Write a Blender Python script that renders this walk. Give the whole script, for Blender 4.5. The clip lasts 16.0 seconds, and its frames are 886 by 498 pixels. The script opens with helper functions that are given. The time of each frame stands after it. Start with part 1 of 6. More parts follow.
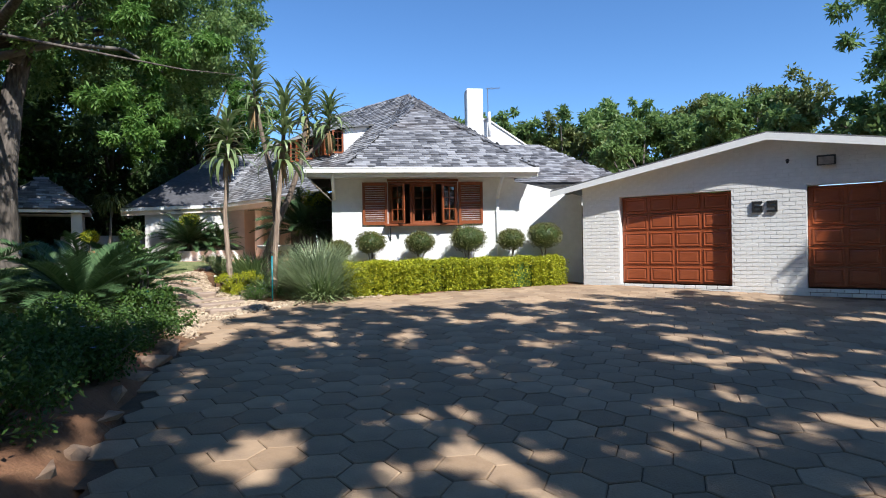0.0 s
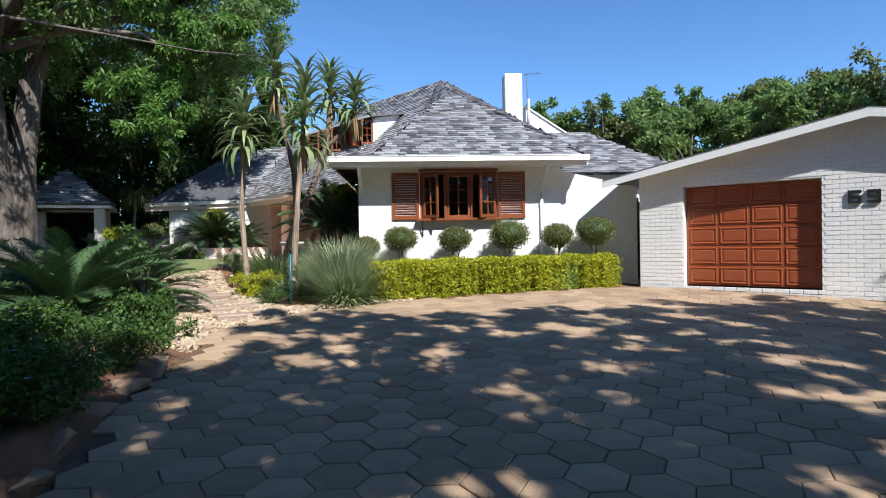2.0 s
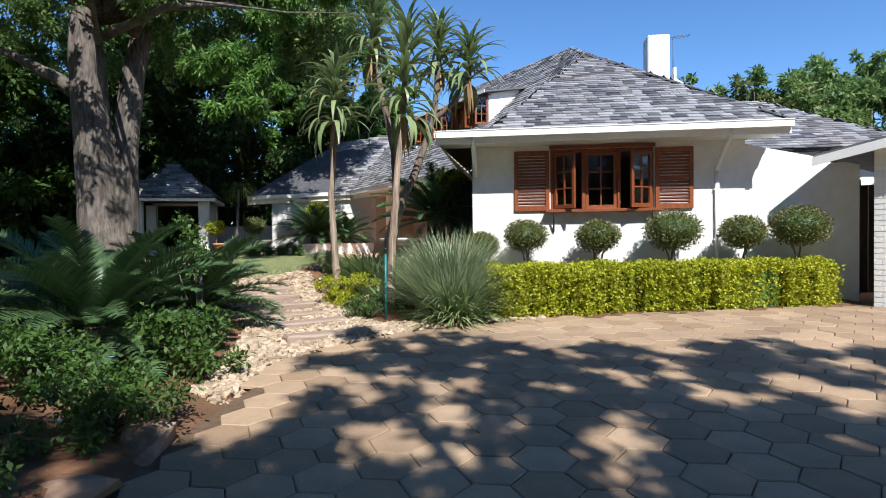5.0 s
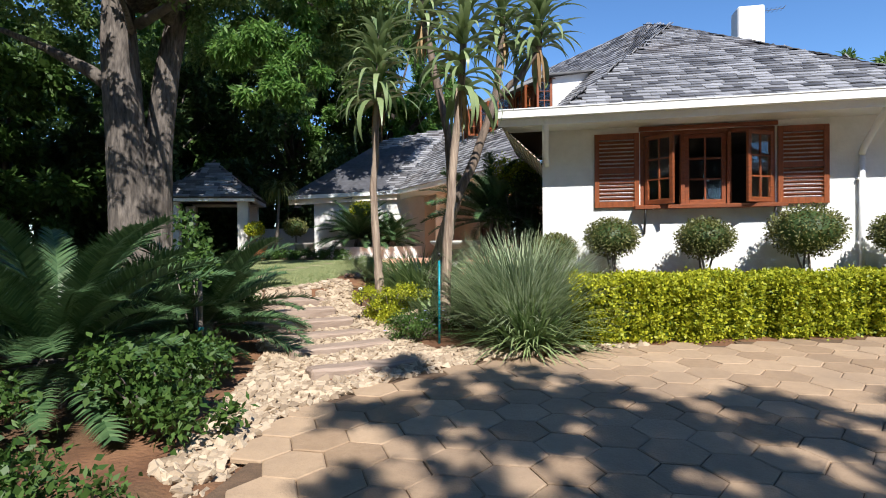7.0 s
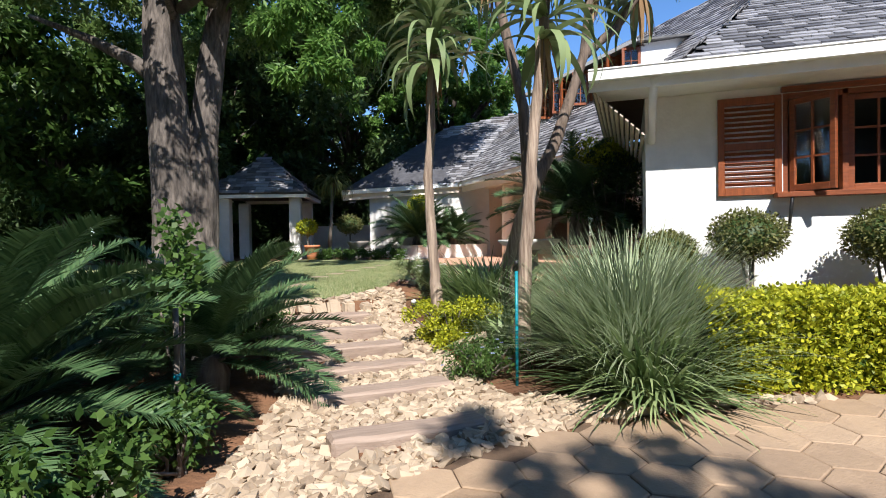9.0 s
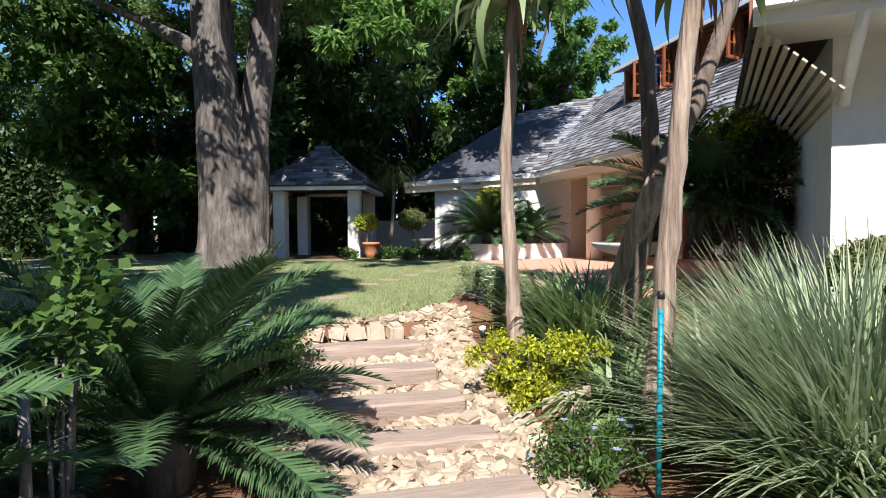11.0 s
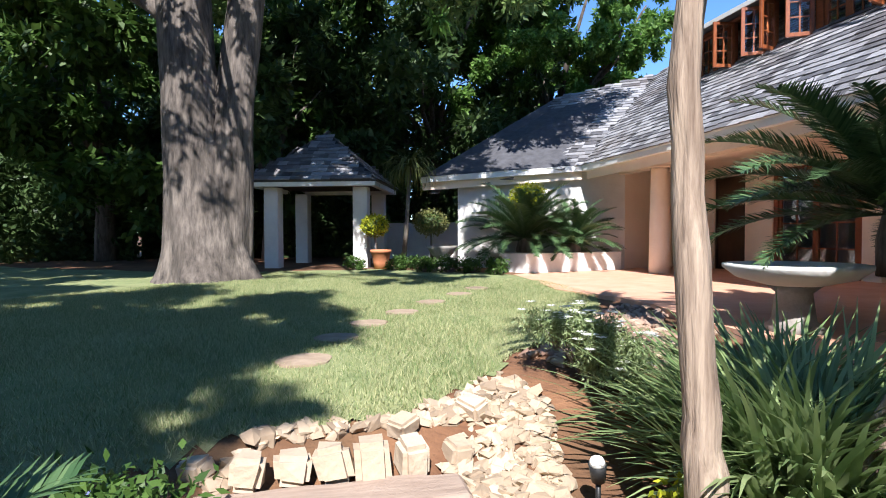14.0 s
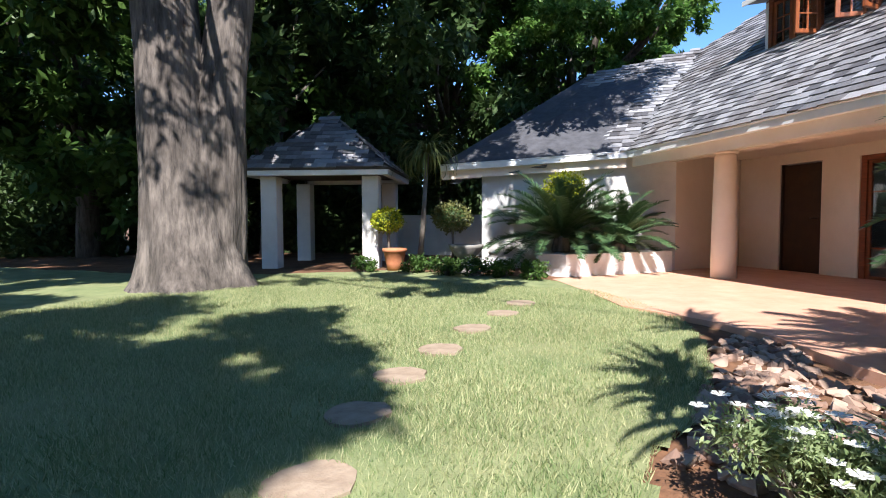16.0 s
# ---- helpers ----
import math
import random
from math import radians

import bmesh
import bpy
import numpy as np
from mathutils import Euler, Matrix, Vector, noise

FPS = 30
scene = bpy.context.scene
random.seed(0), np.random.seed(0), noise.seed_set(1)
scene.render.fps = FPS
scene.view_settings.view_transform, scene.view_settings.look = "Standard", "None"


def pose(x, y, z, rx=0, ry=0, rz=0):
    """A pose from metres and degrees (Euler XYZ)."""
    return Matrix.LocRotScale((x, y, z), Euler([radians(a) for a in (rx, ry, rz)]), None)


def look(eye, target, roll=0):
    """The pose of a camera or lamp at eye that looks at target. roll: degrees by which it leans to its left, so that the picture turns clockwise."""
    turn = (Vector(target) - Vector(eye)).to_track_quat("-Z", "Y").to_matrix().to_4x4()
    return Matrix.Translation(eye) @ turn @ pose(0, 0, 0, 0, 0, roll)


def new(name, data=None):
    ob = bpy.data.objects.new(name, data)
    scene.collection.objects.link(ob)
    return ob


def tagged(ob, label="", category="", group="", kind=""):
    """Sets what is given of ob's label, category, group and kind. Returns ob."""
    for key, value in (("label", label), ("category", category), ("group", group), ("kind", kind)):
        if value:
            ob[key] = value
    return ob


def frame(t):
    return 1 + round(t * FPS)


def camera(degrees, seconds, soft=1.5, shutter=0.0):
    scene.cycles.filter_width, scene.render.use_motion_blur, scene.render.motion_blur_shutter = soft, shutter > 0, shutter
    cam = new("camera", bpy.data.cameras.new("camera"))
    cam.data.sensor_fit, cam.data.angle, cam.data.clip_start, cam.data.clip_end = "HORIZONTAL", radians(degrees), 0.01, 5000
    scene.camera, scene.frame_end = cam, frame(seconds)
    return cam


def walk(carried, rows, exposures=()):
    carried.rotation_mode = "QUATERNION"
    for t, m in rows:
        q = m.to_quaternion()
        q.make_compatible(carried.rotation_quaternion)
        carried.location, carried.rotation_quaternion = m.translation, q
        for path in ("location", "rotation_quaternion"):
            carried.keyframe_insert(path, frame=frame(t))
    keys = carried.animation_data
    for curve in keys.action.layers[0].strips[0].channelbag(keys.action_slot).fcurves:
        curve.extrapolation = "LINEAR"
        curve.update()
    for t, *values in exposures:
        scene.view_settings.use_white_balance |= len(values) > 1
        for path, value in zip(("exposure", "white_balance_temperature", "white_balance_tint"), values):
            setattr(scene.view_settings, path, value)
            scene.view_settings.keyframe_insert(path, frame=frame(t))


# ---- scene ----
cam = camera(77.0, 16.0, soft=1.0)
SKY_STRENGTH, SUN_STRENGTH = 0.126, 5.0
EXPOSURES = [(0.0, 0.66, 6050, 10), (4.0, 0.62, 6050, 10), (8.0, 0.68, 6250, 12), (11.0, 0.92, 6100, 14), (13.0, 1.1, 6000, 14), (16.0, 1.18, 6050, 14)]
PATH = [
    (0, (0.044, 0.014, 1.656), (0.301, 1.998, 1.637), -1.1),
    (0.5, (0.099, 0.273, 1.651), (0.346, 2.258, 1.628), -1.1),
    (1, (0.151, 0.61, 1.664), (0.385, 2.596, 1.642), -1.1),
    (1.5, (0.144, 0.99, 1.657), (0.343, 2.98, 1.632), -1.1),
    (2, (0.125, 1.451, 1.661), (0.263, 3.446, 1.632), -1.1),
    (2.5, (0.129, 1.946, 1.675), (0.201, 3.944, 1.644), -1.1),
    (3, (0.119, 2.397, 1.689), (0.118, 4.396, 1.655), -1.1),
    (3.5, (0.101, 2.835, 1.679), (0.05, 4.834, 1.646), -1.1),
    (4, (0.037, 3.336, 1.694), (-0.086, 5.332, 1.659), -1.0),
    (4.2, (-0.006, 3.52, 1.699), (-0.163, 5.514, 1.66), -0.8),
    (6.3, (-0.448, 5.277, 1.666), (-0.798, 7.246, 1.641), -0.8),
    (6.5, (-0.495, 5.457, 1.667), (-0.865, 7.423, 1.646), -0.6),
    (7, (-0.652, 5.904, 1.679), (-1.069, 7.86, 1.655), -0.6),
    (7.5, (-0.781, 6.31, 1.687), (-1.265, 8.25, 1.659), -0.5),
    (8, (-0.9, 6.734, 1.716), (-1.459, 8.654, 1.678), -0.6),
    (8.2, (-0.947, 6.905, 1.723), (-1.525, 8.819, 1.684), -0.7),
    (10.3, (-1.544, 8.7, 1.83), (-2.328, 10.539, 1.778), -0.7),
    (10.5, (-1.621, 8.876, 1.838), (-2.443, 10.699, 1.782), -0.5),
    (11, (-1.828, 9.321, 1.845), (-2.692, 11.123, 1.788), -0.4),
    (11.5, (-2.016, 9.753, 1.841), (-2.899, 11.547, 1.787), -0.3),
    (12, (-2.225, 10.167, 1.838), (-3.127, 11.951, 1.785), -0.3),
    (12.5, (-2.449, 10.565, 1.853), (-3.36, 12.345, 1.8), -0.4),
    (13, (-2.725, 10.987, 1.886), (-3.633, 12.768, 1.83), -0.3),
    (13.5, (-2.968, 11.313, 1.921), (-3.876, 13.094, 1.866), -0.2),
    (14, (-3.202, 11.615, 1.961), (-4.11, 13.396, 1.906), -0.2),
    (14.5, (-3.424, 11.919, 2.006), (-4.338, 13.697, 1.944), -0.3),
    (15, (-3.679, 12.225, 2.067), (-4.593, 14.002, 1.996), -0.3),
    (15.5, (-3.923, 12.518, 2.107), (-4.839, 14.294, 2.026), -0.3),
    (16, (-4.28, 12.846, 2.136), (-5.194, 14.622, 2.035), -0.2),
]
walk(cam, [(t, look(eye, target, roll)) for t, eye, target, roll in PATH], EXPOSURES)
# ---- light ----
SUN_FROM = Vector((0.30, -0.70, 0.79)).normalized()
world = bpy.data.worlds.new("sky_world")
scene.world = world
world.use_nodes = True
wn = world.node_tree
wn.nodes.clear()
sky = wn.nodes.new("ShaderNodeTexSky")
sky.sky_type = "NISHITA"
sky.sun_disc = False
sky.sun_elevation = math.asin(SUN_FROM.z)
sky.sun_rotation = math.atan2(SUN_FROM.x, SUN_FROM.y)
sky.air_density = 1.0
sky.dust_density = 0.0
sky.ozone_density = 3.0
sky.altitude = 2000
bg = wn.nodes.new("ShaderNodeBackground")
bg.inputs["Strength"].default_value = SKY_STRENGTH
out = wn.nodes.new("ShaderNodeOutputWorld")
hue = wn.nodes.new("ShaderNodeHueSaturation")
hue.inputs["Saturation"].default_value = 1.14
wn.links.new(sky.outputs[0], hue.inputs["Color"])
wn.links.new(hue.outputs[0], bg.inputs[0])
wn.links.new(bg.outputs[0], out.inputs[0])

sun_data = bpy.data.lights.new("sun", "SUN")
sun_data.energy = SUN_STRENGTH
sun_data.angle = radians(0.53)
sun_data.color = (1.0, 0.95, 0.87)
sun = new("sun", sun_data)
sun.matrix_world = look(SUN_FROM * 60, (0, 0, 0))


# ---- materials ----
def mat(name, dark, light, scale=3.0, rough=0.8, bump=0.3, bump_scale=40.0, island=0.0, per_object=0.0,
        stain=None, stain_scale=0.6, stain_amount=0.5, metal=0.0, translucent=0.0, spec=0.4, stretch=(1, 1, 1), detail=6.0):
    m = bpy.data.materials.new(name)
    m.use_nodes = True
    nt = m.node_tree
    n, l = nt.nodes, nt.links
    b = n["Principled BSDF"]
    geo = n.new("ShaderNodeTexCoord")
    mp = n.new("ShaderNodeMapping")
    mp.inputs["Scale"].default_value = stretch
    l.new(geo.outputs["Object"], mp.inputs["Vector"])
    nz = n.new("ShaderNodeTexNoise")
    nz.inputs["Scale"].default_value = scale
    nz.inputs["Detail"].default_value = detail
    nz.inputs["Roughness"].default_value = 0.65
    l.new(mp.outputs[0], nz.inputs["Vector"])
    ramp = n.new("ShaderNodeValToRGB")
    ramp.color_ramp.elements[0].position, ramp.color_ramp.elements[1].position = 0.32, 0.68
    ramp.color_ramp.elements[0].color, ramp.color_ramp.elements[1].color = (*dark, 1), (*light, 1)
    fac = nz.outputs["Fac"]
    if island or per_object:
        if island:
            src = n.new("ShaderNodeNewGeometry").outputs["Random Per Island"]
            w = island
        else:
            src = n.new("ShaderNodeObjectInfo").outputs["Random"]
            w = per_object
        mx = n.new("ShaderNodeMix")
        mx.inputs[0].default_value = w
        l.new(fac, mx.inputs[2])
        l.new(src, mx.inputs[3])
        fac = mx.outputs[0]
        ramp.color_ramp.elements[0].position, ramp.color_ramp.elements[1].position = 0.15, 0.85
    l.new(fac, ramp.inputs[0])
    colour = ramp.outputs[0]
    if stain:
        sn = n.new("ShaderNodeTexNoise")
        sn.inputs["Scale"].default_value = stain_scale
        sn.inputs["Detail"].default_value = 8
        l.new(geo.outputs["Object"], sn.inputs["Vector"])
        sr = n.new("ShaderNodeValToRGB")
        sr.color_ramp.elements[0].position, sr.color_ramp.elements[1].position = 0.45, 0.75
        sr.color_ramp.elements[0].color = (0, 0, 0, 1)
        sr.color_ramp.elements[1].color = (stain_amount, stain_amount, stain_amount, 1)
        l.new(sn.outputs["Fac"], sr.inputs[0])
        mc = n.new("ShaderNodeMix")
        mc.data_type = "RGBA"
        l.new(sr.outputs[0], mc.inputs[0])
        l.new(colour, mc.inputs[6])
        mc.inputs[7].default_value = (*stain, 1)
        colour = mc.outputs[2]
    l.new(colour, b.inputs["Base Color"])
    b.inputs["Roughness"].default_value = rough
    b.inputs["Metallic"].default_value = metal
    b.inputs["Specular IOR Level"].default_value = spec
    if bump:
        bn = n.new("ShaderNodeTexNoise")
        bn.inputs["Scale"].default_value = bump_scale
        bn.inputs["Detail"].default_value = 5
        l.new(mp.outputs[0], bn.inputs["Vector"])
        bp = n.new("ShaderNodeBump")
        bp.inputs["Strength"].default_value = bump
        bp.inputs["Distance"].default_value = 0.02
        l.new(bn.outputs["Fac"], bp.inputs["Height"])
        l.new(bp.outputs[0], b.inputs["Normal"])
    if translucent:
        tr = n.new("ShaderNodeBsdfTranslucent")
        l.new(colour, tr.inputs["Color"])
        ms = n.new("ShaderNodeMixShader")
        ms.inputs[0].default_value = translucent
        l.new(b.outputs[0], ms.inputs[1])
        l.new(tr.outputs[0], ms.inputs[2])
        l.new(ms.outputs[0], n["Material Output"].inputs["Surface"])
    return m


def glass_mat(name):
    m = bpy.data.materials.new(name)
    m.use_nodes = True
    b = m.node_tree.nodes["Principled BSDF"]
    b.inputs["Base Color"].default_value = (0.85, 0.9, 0.92, 1)
    b.inputs["Roughness"].default_value = 0.02
    b.inputs["Transmission Weight"].default_value = 1.0
    b.inputs["IOR"].default_value = 1.45
    return m


M_PLASTER = mat("white_paint_plaster", (0.74, 0.73, 0.70), (0.84, 0.83, 0.80), 5, 0.7, 0.25, 25, stain=(0.6, 0.57, 0.52), stain_scale=0.9, stain_amount=0.25)
M_CREAM = mat("cream_plaster", (0.78, 0.66, 0.53), (0.84, 0.73, 0.60), 2, 0.75, 0.2, 20, stain=(0.6, 0.48, 0.38), stain_amount=0.3)
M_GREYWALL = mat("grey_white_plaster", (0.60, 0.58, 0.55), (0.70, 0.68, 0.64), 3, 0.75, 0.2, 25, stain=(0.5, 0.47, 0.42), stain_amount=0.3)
M_TRIM = mat("white_trim_paint", (0.78, 0.78, 0.76), (0.84, 0.84, 0.82), 8, 0.45, 0.05, 60)
M_TIMBER = mat("red_brown_timber", (0.14, 0.036, 0.011), (0.26, 0.07, 0.02), 4, 0.42, 0.15, 60, stretch=(1, 1, 9), spec=0.5)
M_SHUTTER = mat("varnished_shutter_wood", (0.16, 0.042, 0.013), (0.30, 0.085, 0.025), 5, 0.4, 0.12, 50, stretch=(8, 1, 1), spec=0.5)
M_GARAGE = mat("garage_door_wood", (0.24, 0.055, 0.018), (0.34, 0.085, 0.028), 4, 0.38, 0.12, 60, stretch=(1, 1, 8), spec=0.5)
M_DARKWOOD = mat("dark_door_wood", (0.035, 0.018, 0.01), (0.06, 0.03, 0.016), 5, 0.45, 0.1, 60)
M_SLATE = mat("grey_slate", (0.055, 0.055, 0.062), (0.36, 0.36, 0.375), 9, 0.55, 0.6, 30, island=0.68, stain=(0.16, 0.12, 0.09), stain_scale=0.8, stain_amount=0.35)
M_SLATE_OB = mat("grey_slate_piece", (0.055, 0.055, 0.062), (0.36, 0.36, 0.375), 9, 0.55, 0.6, 30, per_object=0.68)
M_SLATEBED = mat("slate_bed", (0.05, 0.05, 0.055), (0.09, 0.09, 0.1), 6, 0.8, 0.3, 20)
M_PAVER = mat("brown_concrete_paver", (0.27, 0.18, 0.108), (0.47, 0.335, 0.215), 14, 0.85, 0.35, 55, island=0.5, stain=(0.15, 0.115, 0.09), stain_scale=1.1, stain_amount=0.45)
M_PAVER_OB = mat("brown_concrete_paver_piece", (0.27, 0.18, 0.108), (0.47, 0.335, 0.215), 14, 0.85, 0.35, 55, per_object=0.5, stain=(0.15, 0.115, 0.09), stain_scale=3.0, stain_amount=0.4)
M_JOINT = mat("sandy_joint", (0.10, 0.065, 0.04), (0.16, 0.10, 0.06), 12, 0.95, 0.5, 80)
M_SOIL = mat("red_brown_soil", (0.11, 0.05, 0.025), (0.24, 0.12, 0.06), 2.2, 0.95, 0.8, 30, stain=(0.08, 0.06, 0.03), stain_scale=1.5, stain_amount=0.6)
M_LAWN = mat("lawn_turf", (0.17, 0.22, 0.085), (0.32, 0.345, 0.16), 2.5, 0.9, 0.8, 120, stain=(0.27, 0.24, 0.12), stain_scale=0.7, stain_amount=0.5)
M_BLADE = mat("grass_blades", (0.15, 0.23, 0.075), (0.52, 0.50, 0.27), 0.9, 0.7, 0, island=0.7, translucent=0.3)
M_STONE = mat("pale_yellow_stone", (0.24, 0.175, 0.115), (0.54, 0.43, 0.305), 4, 0.85, 0.5, 22, island=0.6)
M_STONE_OB = mat("pale_yellow_stone_piece", (0.33, 0.25, 0.17), (0.56, 0.45, 0.33), 6, 0.85, 0.5, 22, per_object=0.5)
M_SLEEPER = mat("grey_brown_sleeper", (0.25, 0.18, 0.135), (0.41, 0.315, 0.245), 4, 0.85, 0.35, 35, stretch=(0.5, 6, 6), stain=(0.15, 0.1, 0.075), stain_amount=0.4)
M_TERRA = mat("terracotta_tile", (0.48, 0.22, 0.12), (0.60, 0.30, 0.17), 3, 0.6, 0.1, 40, per_object=0.5)
M_BARK = mat("grey_brown_bark", (0.03, 0.025, 0.022), (0.22, 0.185, 0.155), 11, 0.92, 1.0, 16, stretch=(1, 1, 0.2), stain=(0.05, 0.04, 0.032), stain_scale=1.6, stain_amount=0.75)
M_ALOEBARK = mat("pale_aloe_bark", (0.13, 0.085, 0.06), (0.46, 0.36, 0.27), 16, 0.9, 1.0, 26, stretch=(1.5, 1.5, 0.10))
M_ALOEBARK_DARK = mat("brown_aloe_bark", (0.06, 0.045, 0.034), (0.22, 0.165, 0.125), 14, 0.9, 1.0, 24, stretch=(1.5, 1.5, 0.12))
M_BRANCH = mat("grey_branch", (0.10, 0.085, 0.07), (0.22, 0.19, 0.16), 6, 0.9, 0.5, 30)


def leafmat(name, dark, light, tr=0.35, rough=0.5):
    return mat(name, dark, light, 0.5, rough, 0, island=0.6, translucent=tr, spec=0.35)


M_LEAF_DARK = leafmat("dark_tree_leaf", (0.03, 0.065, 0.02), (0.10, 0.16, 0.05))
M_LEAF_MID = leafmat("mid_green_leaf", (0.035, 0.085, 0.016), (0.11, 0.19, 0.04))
M_LEAF_BRIGHT = leafmat("bright_green_leaf", (0.07, 0.17, 0.03), (0.20, 0.34, 0.075), 0.45)
M_LEAF_OLIVE = leafmat("olive_tree_leaf", (0.08, 0.11, 0.03), (0.23, 0.26, 0.085))
M_LEAF_FAR = leafmat("fresh_tree_leaf", (0.085, 0.165, 0.045), (0.26, 0.36, 0.115), 0.45)
M_HEDGE = leafmat("yellow_green_hedge_leaf", (0.14, 0.20, 0.01), (0.62, 0.60, 0.04), 0.35)
M_TOPIARY = leafmat("clipped_topiary_leaf", (0.075, 0.09, 0.022), (0.22, 0.22, 0.075), 0.25)
M_ALOE = leafmat("aloe_leaf", (0.08, 0.135, 0.045), (0.28, 0.35, 0.16), 0.2, 0.35)
M_DEADLEAF = leafmat("dry_aloe_leaf", (0.22, 0.13, 0.06), (0.44, 0.30, 0.15), 0.2, 0.8)
M_STRAP = leafmat("strap_leaf", (0.095, 0.165, 0.055), (0.35, 0.43, 0.19), 0.25, 0.4)
M_SILVER = leafmat("silver_green_blade", (0.20, 0.27, 0.13), (0.48, 0.54, 0.34), 0.35, 0.45)
M_DAISYLEAF = leafmat("grey_green_daisy_leaf", (0.15, 0.21, 0.08), (0.38, 0.45, 0.22), 0.35)
M_CYCAD = leafmat("cycad_leaflet", (0.03, 0.075, 0.028), (0.12, 0.19, 0.08), 0.12, 0.3)
M_FLOWER = mat("white_petal", (0.75, 0.74, 0.68), (0.85, 0.85, 0.80), 5, 0.6, 0, translucent=0.3)
M_BLUEFLOWER = mat("pale_blue_petal", (0.35, 0.4, 0.8), (0.5, 0.55, 0.9), 5, 0.6, 0, translucent=0.3)
M_TEAL = mat("teal_plastic", (0.0, 0.20, 0.25), (0.01, 0.26, 0.31), 5, 0.4, 0.05, 40)
M_BLACK = mat("black_metal", (0.012, 0.012, 0.012), (0.025, 0.025, 0.025), 8, 0.45, 0.1, 60)
# room shade put into the colour: inner walls and ceiling behind openings
M_DARKROOM = mat("unlit_room_dark", (0.10, 0.09, 0.08), (0.15, 0.135, 0.12), 2, 0.9, 0, 20)
M_GLASS = glass_mat("window_glass")
M_METALROOF = mat("weathered_roof_sheet", (0.10, 0.10, 0.10), (0.17, 0.17, 0.165), 4, 0.55, 0.2, 30)
M_PATIO = mat("terracotta_paving", (0.58, 0.31, 0.20), (0.70, 0.41, 0.28), 3, 0.65, 0.1, 40)
M_CLAY = mat("orange_clay", (0.45, 0.16, 0.07), (0.58, 0.23, 0.11), 5, 0.8, 0.2, 40)
M_CONCRETE = mat("grey_cast_stone", (0.22, 0.20, 0.175), (0.36, 0.33, 0.29), 6, 0.9, 0.4, 35)
M_BEDROCK = mat("brown_grey_rock", (0.16, 0.10, 0.065), (0.36, 0.25, 0.17), 4, 0.9, 0.6, 20)
M_REDSTONE = mat("reddish_bed_stone", (0.22, 0.13, 0.09), (0.50, 0.36, 0.27), 5, 0.9, 0.5, 24, island=0.6)
M_TRELLIS = mat("beige_slat_paint", (0.45, 0.38, 0.30), (0.55, 0.47, 0.38), 6, 0.7, 0.1, 40)
M_STEPSTONE = mat("brown_step_stone", (0.26, 0.185, 0.125), (0.40, 0.31, 0.22), 8, 0.9, 0.4, 40)


# ---- mesh helpers ----
def part(name, bm, material, parent=None, label=""):
    me = bpy.data.meshes.new(name)
    if isinstance(bm, tuple):
        verts, faces = bm
        me.from_pydata([tuple(v) for v in verts], [], [tuple(int(i) for i in f) for f in faces])
    else:
        bm.to_mesh(me)
        bm.free()
    if material:
        me.materials.append(material)
    ob = new(name, me)
    if parent is not None:
        ob.parent = parent
    if label:
        ob["label"] = label
    return ob


def thing(name, loc, label, category, group="", rz=0.0, kind=""):
    ob = new(name)
    ob.matrix_basis = pose(loc[0], loc[1], loc[2], 0, 0, rz)
    return tagged(ob, label, category, group, kind)


def structure(name, bm, material, label, category):
    return tagged(part(name, bm, material), label, category, kind="structure")


def add_box(bm, lo, hi, m=None, bevel=0.0):
    geom = bmesh.ops.create_cube(bm, size=1.0)["verts"]
    c = [(a + b) / 2 for a, b in zip(lo, hi)]
    d = [b - a for a, b in zip(lo, hi)]
    for v in geom:
        v.co = Vector((c[0] + v.co.x * d[0], c[1] + v.co.y * d[1], c[2] + v.co.z * d[2]))
    if bevel:
        edges = list({e for v in geom for e in v.link_edges})
        res = bmesh.ops.bevel(bm, geom=edges, offset=bevel, segments=1, affect="EDGES")
        geom = list({v for f in res["faces"] for v in f.verts} | {v for v in geom if v.is_valid})
    if m is not None:
        for v in geom:
            v.co = m @ v.co
    return geom


def box(lo, hi, m=None, bevel=0.0):
    bm = bmesh.new()
    add_box(bm, lo, hi, m, bevel)
    return bm


def prism(poly, z0, z1):
    """A flat polygon (x, y) raised from z0 to z1; z1 may be one height a corner."""
    k = len(poly)
    tops = z1 if isinstance(z1, (list, tuple)) else [z1] * k
    v = [(x, y, z0) for x, y in poly] + [(x, y, z) for (x, y), z in zip(poly, tops)]
    f = [tuple(range(k - 1, -1, -1)), tuple(range(k, 2 * k))] + [(i, (i + 1) % k, k + (i + 1) % k, k + i) for i in range(k)]
    return v, f


def wall_seg(a, b, z0, z1, thick, side=1):
    """A wall from a to b, thickened to the left of its run (side 1) or the right (-1)."""
    a, b = Vector((*a, 0)), Vector((*b, 0))
    d = (b - a).normalized()
    nrm = Vector((-d.y, d.x, 0)) * thick * side
    poly = [(p.x, p.y) for p in (a, b, b + nrm, a + nrm)]
    return prism(poly if side > 0 else poly[::-1], z0, z1)


